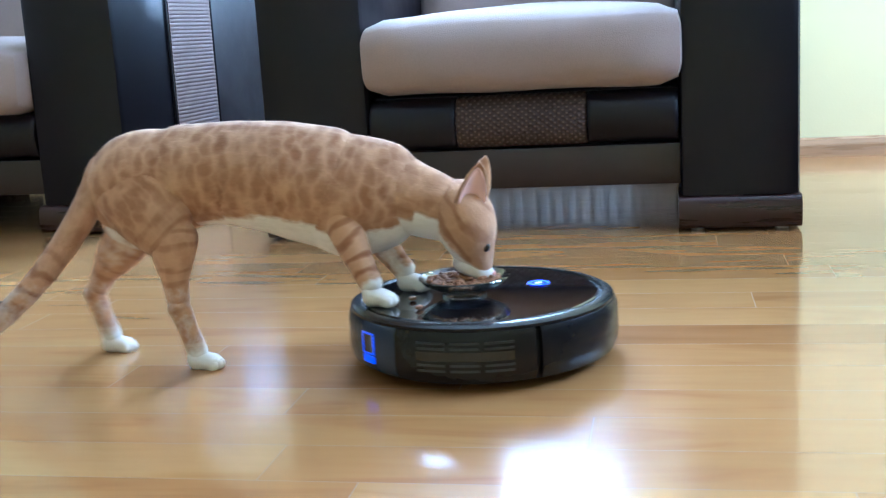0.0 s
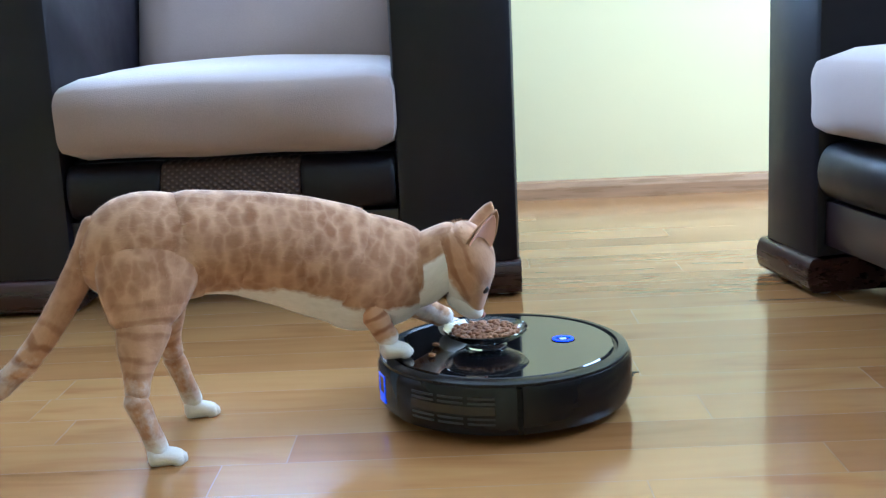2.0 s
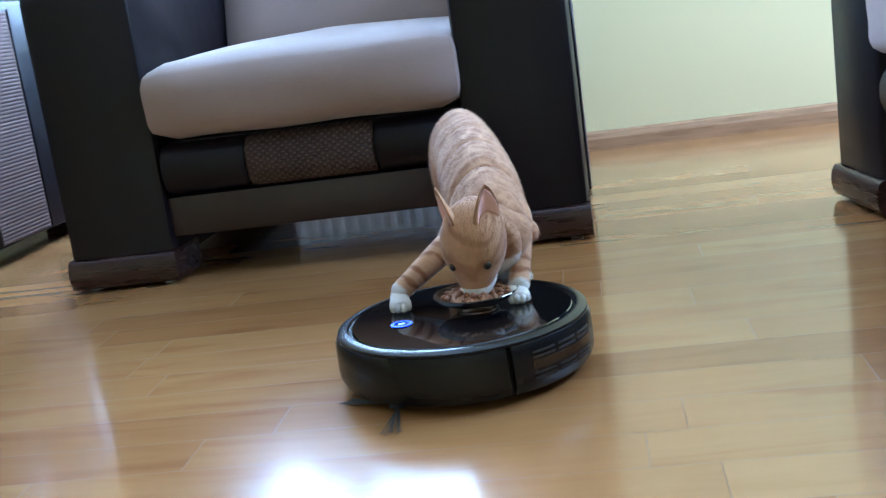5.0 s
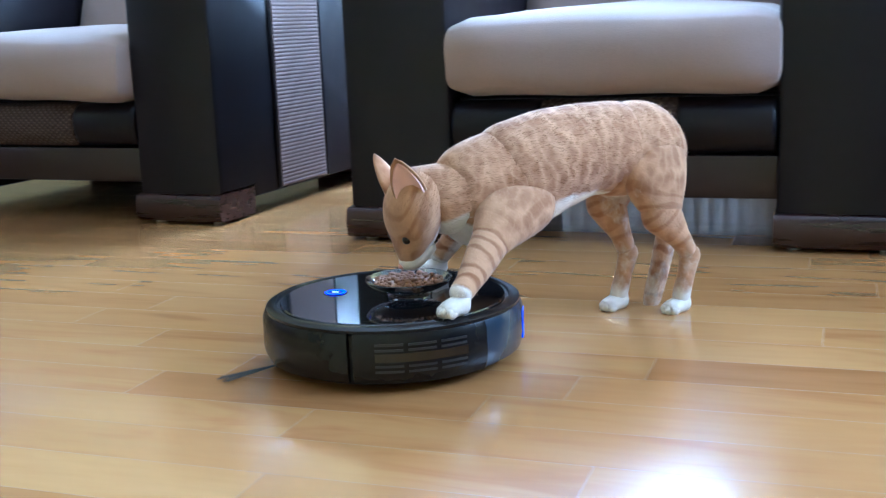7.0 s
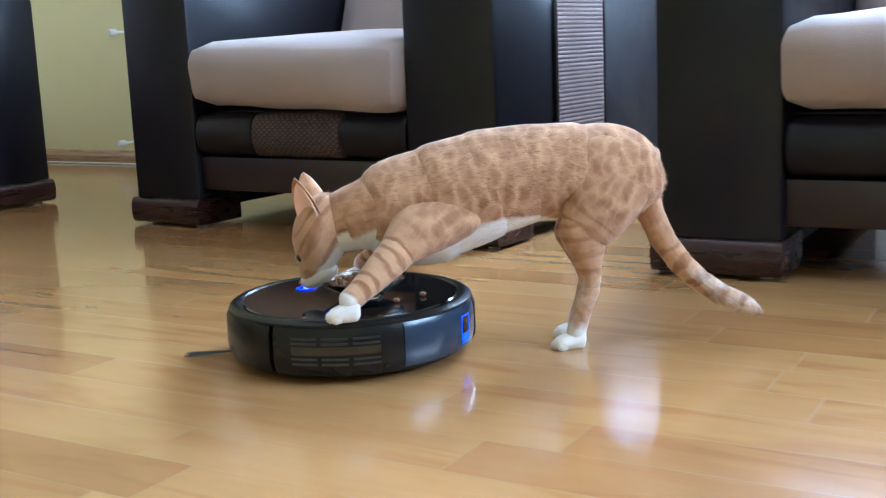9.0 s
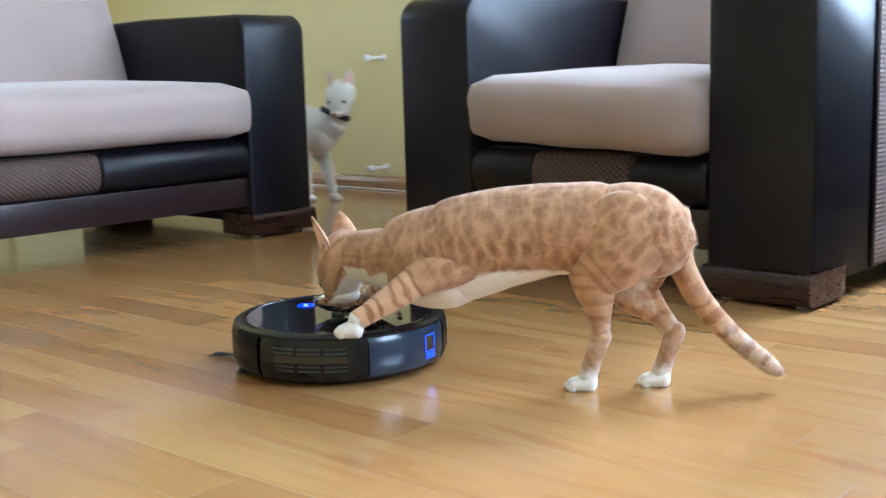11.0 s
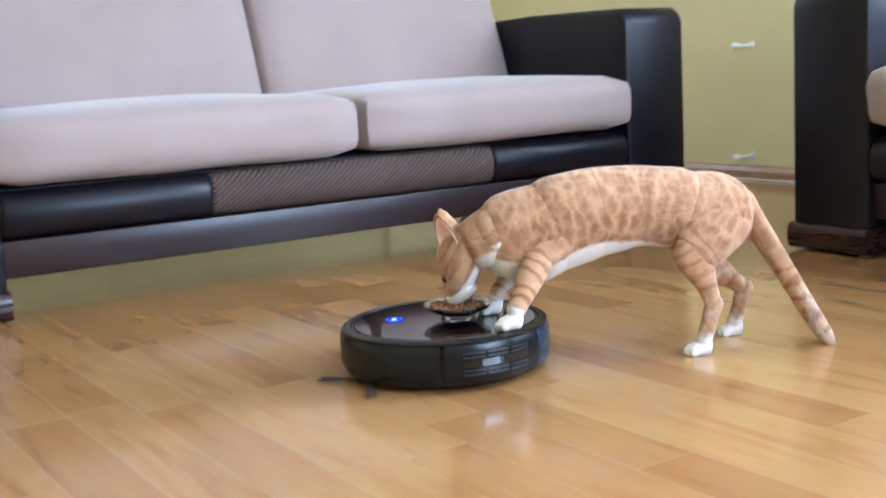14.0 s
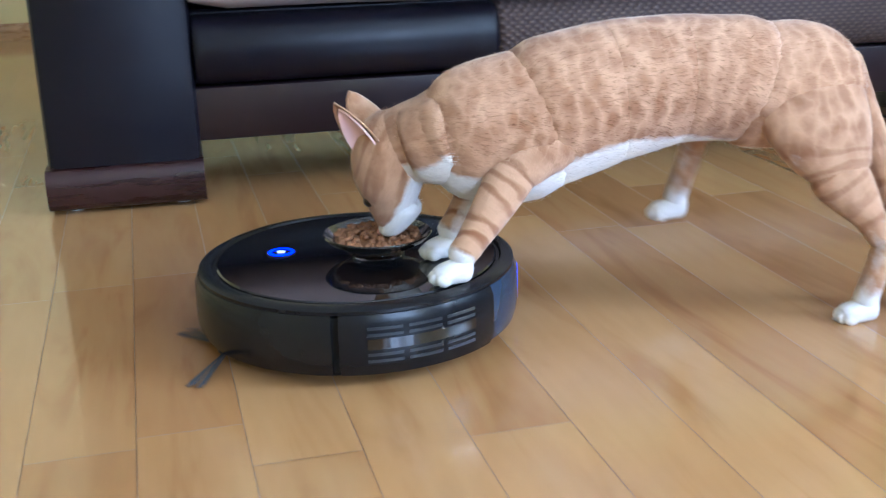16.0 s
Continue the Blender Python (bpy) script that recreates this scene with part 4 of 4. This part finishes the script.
# ---------------------------------------------------------------- floor boards
SIZES = (0.42, 0.55, 0.68, 0.80)
BOARD_W = 0.088


def board_mesh(length):
    me = bpy.data.meshes.new("board")
    a, b, e, k = length / 2 - 0.00002, BOARD_W / 2 - 0.00002, 0.0004, 0.0
    vs = [(x, y, -0.011) for x, y in ((-a, -b), (a, -b), (a, b), (-a, b))]
    vs += [(x, y, -k) for x, y in ((-a, -b), (a, -b), (a, b), (-a, b))]
    vs += [(x, y, 0.0) for x, y in ((-a + e, -b + e), (a - e, -b + e), (a - e, b - e), (-a + e, b - e))]
    fs = [(8, 9, 10, 11)]
    for o in (0, 4):
        for i in range(4):
            j = (i + 1) % 4
            fs.append((o + i, o + j, o + 4 + j, o + 4 + i))
    me.from_pydata(vs, [], fs)
    me.materials.append(BOARD)
    me.materials.append(JOINT)
    for poly in list(me.polygons)[1:]:
        poly.material_index = 1
    return me


def lay_floor():
    rng = random.Random(11)
    shared = {s: board_mesh(s) for s in SIZES}
    floor = bpy.data.objects["floor"]
    verts, faces, joints = [], [], []
    count = 0
    rows = int((WY1 - WY0) / BOARD_W) + 1
    for r in range(rows):
        y = WY1 - BOARD_W * (r + 0.5)
        x = WX0 - rng.uniform(0, 0.6)
        while x < WX1:
            s = rng.choice(SIZES)
            cx = x + s / 2
            x += s
            if -2.5 < cx < 1.9 and -1.35 < y < 1.25 and count < 300:
                ob = new("board", shared[s])
                ob.parent = floor
                ob.location = (cx, y, 0)
                count += 1
            else:
                o = len(verts)
                me = shared[s]
                verts += [(min(max(v.co.x + cx, WX0 - 0.004), WX1 + 0.004), max(v.co.y + y, WY0 - 0.004), v.co.z) for v in me.vertices]
                faces += [tuple(o + i for i in p.vertices) for p in me.polygons]
                joints += [p.material_index for p in me.polygons]
    me = bpy.data.meshes.new("boards")
    me.from_pydata(verts, [], faces)
    me.materials.append(BOARD)
    me.materials.append(JOINT)
    me.polygons.foreach_set("material_index", joints)
    ob = new("outer_boards", me)
    ob.parent = floor
    tagged(ob, "maple parquet strips", kind="stuff")


lay_floor()

# ---------------------------------------------------------------- what moves
TIMES = (0, 0.5, 1, 1.5, 2, 2.5, 3, 3.8, 4.7, 5.5, 6, 6.5, 7, 7.5, 8, 10.3, 10.6, 11, 11.5, 12, 12.5, 13, 13.5, 14, 14.5, 15, 15.5, 16)
VACUUM_AT = (
    (0.542, -0.783, 34.000), (0.691, -0.725, 34.000), (0.815, -0.666, 33.000), (0.911, -0.560, 31.000),
    (0.947, -0.561, 7.000), (1.054, -0.584, 4.000), (1.061, -0.591, -46.000), (0.994, -0.613, -76.933),
    (0.851, -0.659, -143.067), (0.784, -0.681, -174.000), (0.648, -0.695, -183.000), (0.513, -0.714, -180.000),
    (0.371, -0.707, -179.000), (0.229, -0.750, -185.000), (0.093, -0.689, -184.000), (-0.613, -0.568, -187.000),
    (-0.701, -0.563, -186.000), (-0.799, -0.592, -183.000), (-0.884, -0.609, -175.000), (-0.917, -0.611, -146.000),
    (-0.938, -0.651, -139.000), (-0.978, -0.765, -127.000), (-1.040, -0.871, -128.000), (-1.062, -0.996, -128.000),
    (-1.174, -1.073, -124.000), (-1.261, -1.143, -119.000), (-1.377, -1.241, -117.000), (-1.434, -1.310, -111.000),
)
HIP_AT = (
    (0.146, -0.793, 0.258), (0.305, -0.769, 0.263), (0.400, -0.731, 0.253), (0.489, -0.693, 0.261),
    (0.549, -0.653, 0.272), (0.609, -0.597, 0.268), (0.737, -0.562, 0.277), (0.679, -0.445, 0.270),
    (0.757, -0.244, 0.256), (0.866, -0.231, 0.250), (0.839, -0.336, 0.255), (0.773, -0.431, 0.262),
    (0.616, -0.431, 0.260), (0.549, -0.514, 0.260), (0.391, -0.468, 0.262), (-0.218, -0.427, 0.243),
    (-0.274, -0.439, 0.250), (-0.372, -0.478, 0.249), (-0.456, -0.507, 0.253), (-0.559, -0.425, 0.243),
    (-0.570, -0.424, 0.252), (-0.619, -0.408, 0.247), (-0.788, -0.510, 0.245), (-0.876, -0.624, 0.245),
    (-1.064, -0.669, 0.259), (-1.106, -0.774, 0.264), (-1.295, -0.815, 0.262), (-1.373, -0.879, 0.260),
)
SHOULDER_AT = (
    (0.408, -0.786, 0.243), (0.560, -0.753, 0.241), (0.654, -0.714, 0.218), (0.752, -0.631, 0.212),
    (0.798, -0.573, 0.223), (0.896, -0.571, 0.240), (0.949, -0.551, 0.279), (0.910, -0.528, 0.258),
    (0.874, -0.542, 0.214), (0.856, -0.585, 0.194), (0.751, -0.584, 0.210), (0.608, -0.630, 0.230),
    (0.467, -0.628, 0.240), (0.344, -0.678, 0.245), (0.205, -0.613, 0.243), (-0.448, -0.555, 0.220),
    (-0.531, -0.545, 0.218), (-0.628, -0.585, 0.218), (-0.703, -0.603, 0.223), (-0.791, -0.538, 0.210),
    (-0.766, -0.565, 0.232), (-0.797, -0.626, 0.233), (-0.922, -0.774, 0.248), (-0.984, -0.897, 0.246),
    (-1.126, -0.968, 0.242), (-1.180, -1.026, 0.250), (-1.319, -1.120, 0.244), (-1.380, -1.182, 0.247),
)
NOSE_AT = (
    (0.554, -0.780, 0.095), (0.691, -0.728, 0.100), (0.805, -0.675, 0.118), (0.874, -0.578, 0.112),
    (0.919, -0.565, 0.115), (1.013, -0.589, 0.125), (1.056, -0.574, 0.101), (0.997, -0.593, 0.099),
    (0.872, -0.648, 0.095), (0.809, -0.679, 0.094), (0.688, -0.696, 0.105), (0.549, -0.712, 0.110),
    (0.388, -0.708, 0.111), (0.231, -0.756, 0.099), (0.091, -0.698, 0.097), (-0.591, -0.570, 0.087),
    (-0.686, -0.569, 0.087), (-0.797, -0.606, 0.086), (-0.885, -0.623, 0.091), (-0.901, -0.600, 0.110),
    (-0.898, -0.619, 0.181), (-0.914, -0.708, 0.149), (-1.029, -0.855, 0.101), (-1.057, -0.988, 0.101),
    (-1.172, -1.065, 0.103), (-1.252, -1.125, 0.099), (-1.362, -1.214, 0.089), (-1.422, -1.283, 0.098),
)
CROWN_AT = (
    (0.544, -0.785, 0.196), (0.690, -0.729, 0.197), (0.785, -0.683, 0.210), (0.870, -0.579, 0.218),
    (0.926, -0.563, 0.209), (1.005, -0.591, 0.233), (1.069, -0.572, 0.199), (1.011, -0.592, 0.195),
    (0.889, -0.646, 0.186), (0.830, -0.678, 0.182), (0.695, -0.695, 0.201), (0.538, -0.714, 0.208),
    (0.382, -0.709, 0.207), (0.236, -0.755, 0.192), (0.104, -0.694, 0.190), (-0.588, -0.569, 0.168),
    (-0.677, -0.564, 0.175), (-0.794, -0.603, 0.185), (-0.874, -0.616, 0.183), (-0.905, -0.604, 0.207),
    (-0.896, -0.618, 0.263), (-0.911, -0.706, 0.227), (-1.040, -0.865, 0.174), (-1.057, -0.987, 0.194),
    (-1.173, -1.066, 0.195), (-1.258, -1.132, 0.198), (-1.372, -1.227, 0.196), (-1.432, -1.299, 0.203),
)
FORE_LEFT_AT = (
    (0.454, -0.772, 0.082), (0.601, -0.708, 0.082), (0.726, -0.652, 0.082), (0.821, -0.564, 0.082),
    (0.881, -0.507, 0.082), (0.980, -0.520, 0.082), (0.988, -0.516, 0.082), (0.933, -0.517, 0.082),
    (0.884, -0.550, 0.082), (0.891, -0.757, 0.082), (0.759, -0.778, 0.082), (0.624, -0.798, 0.082),
    (0.483, -0.791, 0.082), (0.346, -0.836, 0.082), (0.213, -0.773, 0.082), (-0.476, -0.680, 0.082),
    (-0.568, -0.672, 0.082), (-0.664, -0.703, 0.082), (-0.733, -0.709, 0.082), (-0.764, -0.635, 0.082),
    (-0.791, -0.646, 0.082), (-0.827, -0.759, 0.082), (-0.897, -0.851, 0.082), (-0.924, -0.970, 0.082),
    (-1.048, -1.032, 0.082), (-1.139, -1.094, 0.082), (-1.249, -1.187, 0.082), (-1.315, -1.240, 0.082),
)
FORE_RIGHT_AT = (
    (0.430, -0.849, 0.082), (0.583, -0.837, 0.082), (0.711, -0.780, 0.082), (0.799, -0.677, 0.082),
    (0.810, -0.605, 0.082), (0.916, -0.624, 0.082), (0.957, -0.593, 0.082), (0.886, -0.648, 0.082),
    (0.753, -0.601, 0.082), (0.716, -0.654, 0.082), (0.619, -0.559, 0.082), (0.476, -0.596, 0.082),
    (0.386, -0.591, 0.082), (0.231, -0.623, 0.082), (0.082, -0.549, 0.082), (-0.589, -0.523, 0.082),
    (-0.703, -0.505, 0.082), (-0.781, -0.549, 0.082), (-0.853, -0.573, 0.082), (-0.952, -0.502, 0.082),
    (-0.985, -0.663, 0.082), (-0.916, -0.661, 0.082), (-0.993, -0.834, 0.082), (-1.031, -0.927, 0.082),
    (-1.141, -0.997, 0.082), (-1.224, -1.069, 0.082), (-1.330, -1.165, 0.082), (-1.392, -1.230, 0.082),
)
HIND_LEFT_AT = (
    (0.046, -0.766, 0.012), (0.306, -0.735, 0.012), (0.428, -0.657, 0.012), (0.447, -0.654, 0.012),
    (0.548, -0.573, 0.012), (0.546, -0.576, 0.012), (0.711, -0.533, 0.012), (0.696, -0.398, 0.012),
    (0.804, -0.226, 0.012), (0.968, -0.291, 0.012), (0.965, -0.287, 0.012), (0.782, -0.465, 0.012),
    (0.688, -0.427, 0.012), (0.598, -0.567, 0.012), (0.367, -0.497, 0.012), (-0.179, -0.466, 0.012),
    (-0.197, -0.454, 0.012), (-0.405, -0.514, 0.012), (-0.399, -0.530, 0.012), (-0.531, -0.495, 0.012),
    (-0.529, -0.482, 0.012), (-0.690, -0.487, 0.012), (-0.721, -0.476, 0.012), (-0.834, -0.670, 0.012),
    (-1.034, -0.662, 0.012), (-1.060, -0.737, 0.012), (-1.232, -0.799, 0.012), (-1.284, -0.822, 0.012),
)
HIND_RIGHT_AT = (
    (0.198, -0.843, 0.012), (0.222, -0.841, 0.012), (0.426, -0.785, 0.012), (0.553, -0.725, 0.012),
    (0.543, -0.734, 0.012), (0.684, -0.616, 0.012), (0.675, -0.606, 0.012), (0.719, -0.512, 0.012),
    (0.733, -0.318, 0.012), (0.900, -0.163, 0.012), (0.800, -0.380, 0.012), (0.802, -0.392, 0.012),
    (0.601, -0.426, 0.012), (0.426, -0.477, 0.012), (0.406, -0.441, 0.012), (-0.320, -0.418, 0.012),
    (-0.326, -0.412, 0.012), (-0.335, -0.439, 0.012), (-0.494, -0.470, 0.012), (-0.663, -0.414, 0.012),
    (-0.659, -0.403, 0.012), (-0.648, -0.407, 0.012), (-0.889, -0.573, 0.012), (-0.883, -0.546, 0.012),
    (-1.025, -0.605, 0.012), (-1.172, -0.835, 0.012), (-1.273, -0.731, 0.012), (-1.468, -0.944, 0.082),
)
TAIL_MID_AT = (
    (0.036, -0.847, 0.153), (0.189, -0.823, 0.163), (0.278, -0.779, 0.128), (0.367, -0.736, 0.152),
    (0.422, -0.687, 0.162), (0.478, -0.626, 0.155), (0.609, -0.491, 0.272), (0.566, -0.404, 0.240),
    (0.743, -0.148, 0.187), (0.868, -0.146, 0.160), (0.868, -0.256, 0.165), (0.827, -0.365, 0.172),
    (0.667, -0.363, 0.170), (0.619, -0.498, 0.144), (0.470, -0.443, 0.135), (-0.142, -0.392, 0.140),
    (-0.191, -0.400, 0.154), (-0.293, -0.430, 0.139), (-0.390, -0.460, 0.148), (-0.496, -0.378, 0.127),
    (-0.497, -0.368, 0.132), (-0.539, -0.347, 0.117), (-0.714, -0.446, 0.142), (-0.796, -0.550, 0.144),
    (-0.975, -0.578, 0.144), (-1.029, -0.676, 0.143), (-1.211, -0.715, 0.168), (-1.314, -0.779, 0.115),
)
TAIL_TIP_AT = (
    (-0.033, -0.881, 0.077), (0.102, -0.864, 0.062), (0.190, -0.814, 0.047), (0.300, -0.760, 0.074),
    (0.370, -0.701, 0.100), (0.380, -0.647, 0.073), (0.598, -0.382, 0.380), (0.472, -0.371, 0.270),
    (0.772, -0.151, 0.122), (0.867, -0.171, 0.040), (0.860, -0.280, 0.045), (0.812, -0.385, 0.052),
    (0.652, -0.383, 0.050), (0.637, -0.494, 0.068), (0.521, -0.427, 0.057), (-0.059, -0.353, 0.065),
    (-0.118, -0.365, 0.071), (-0.217, -0.384, 0.044), (-0.316, -0.409, 0.049), (-0.477, -0.363, 0.006),
    (-0.443, -0.328, 0.028), (-0.475, -0.299, 0.037), (-0.639, -0.382, 0.045), (-0.744, -0.502, 0.022),
    (-0.934, -0.536, 0.021), (-0.970, -0.602, 0.044), (-1.170, -0.667, 0.085), (-1.292, -0.744, 0.015),
)


def motions():
    V = Vector
    # vacuum, bowl and food travel together
    def at(x, y, yaw, dx=0.0, dy=0.0, z=0.0):
        return pose(x, y, 0, 0, 0, yaw) @ Matrix.Translation((dx, dy, z))

    rows = list(zip(TIMES, VACUUM_AT))
    walk(vacuum, [(t, at(*p)) for t, p in rows])
    walk(bowl, [(t, at(*p, -0.022, 0.0, 0.0767)) for t, p in rows])
    walk(food, [(t, at(*p, -0.022, 0.0, 0.0767)) for t, p in rows])
    for c, (dx, dy) in crumbs:
        walk(c, [(t, at(*p, dx, dy, 0.0767)) for t, p in rows])
    # the side brush turns about once a second
    walk(side_brush, [(k * 0.2, pose(0.112, 0.085, 0, 0, 0, 70.0 * k)) for k in range(81)])
    # ginger cat
    turns = {12.5: -60.0, 13: 8.0}
    arches = {3: 0.022, 3.8: 0.015}
    out = []
    for i, t in enumerate(TIMES):
        feet = [V(FORE_LEFT_AT[i]), V(FORE_RIGHT_AT[i]), V(HIND_LEFT_AT[i]), V(HIND_RIGHT_AT[i])]
        for f, z in zip(feet, (0.0767, 0.0767, 0.0, 0.0)):
            f.z = max(z, f.z - 0.012) if f.z > 0.05 and z == 0.0 else z
        out.append((t, cat_pose(V(HIP_AT[i]), V(SHOULDER_AT[i]), V(NOSE_AT[i]), V(CROWN_AT[i]), feet, V(TAIL_MID_AT[i]), V(TAIL_TIP_AT[i]), turns.get(t, 0.0), arches.get(t, 0.014 if t > 11.2 else 0.008))))
    drive(ginger, GINGER, out)
    # white cat: comes out from behind the sofa and goes off behind the armchair
    path = ((0.0, -3.2), (9.6, -3.15), (10.3, -3.02), (10.6, -2.84), (10.8, -2.70), (11.1, -2.52), (11.5, -2.22), (12.0, -1.98), (12.5, -1.76), (13.0, -1.5), (13.5, -1.2), (14.0, -1.0), (16.0, -0.98))
    look_round = {10.8: -30.0, 11.1: -50.0}
    out = []
    for k, (t, x) in enumerate(path):
        y = 0.92 if x < -1.8 else (1.0 if x < -1.6 else 1.16)
        hip, sho = V((x - 0.13, y, 0.265)), V((x + 0.13, y, 0.255))
        sw = 0.055 * math.sin(x * 14.0)
        feet = [V((x + 0.13 + sw, y + 0.03, 0)), V((x + 0.15 - sw, y - 0.03, 0)), V((x - 0.15 - sw, y + 0.03, 0)), V((x - 0.13 + sw, y - 0.03, 0))]
        nose = V((x + 0.245, y - 0.03, 0.262))
        crown = nose + V((-0.065, 0, 0.07))
        out.append((t, cat_pose(hip, sho, nose, crown, feet, V((x - 0.28, y, 0.22)), V((x - 0.42, y - 0.02, 0.17)), look_round.get(t, 0.0))))
    drive(pale, PALE, out)


motions()
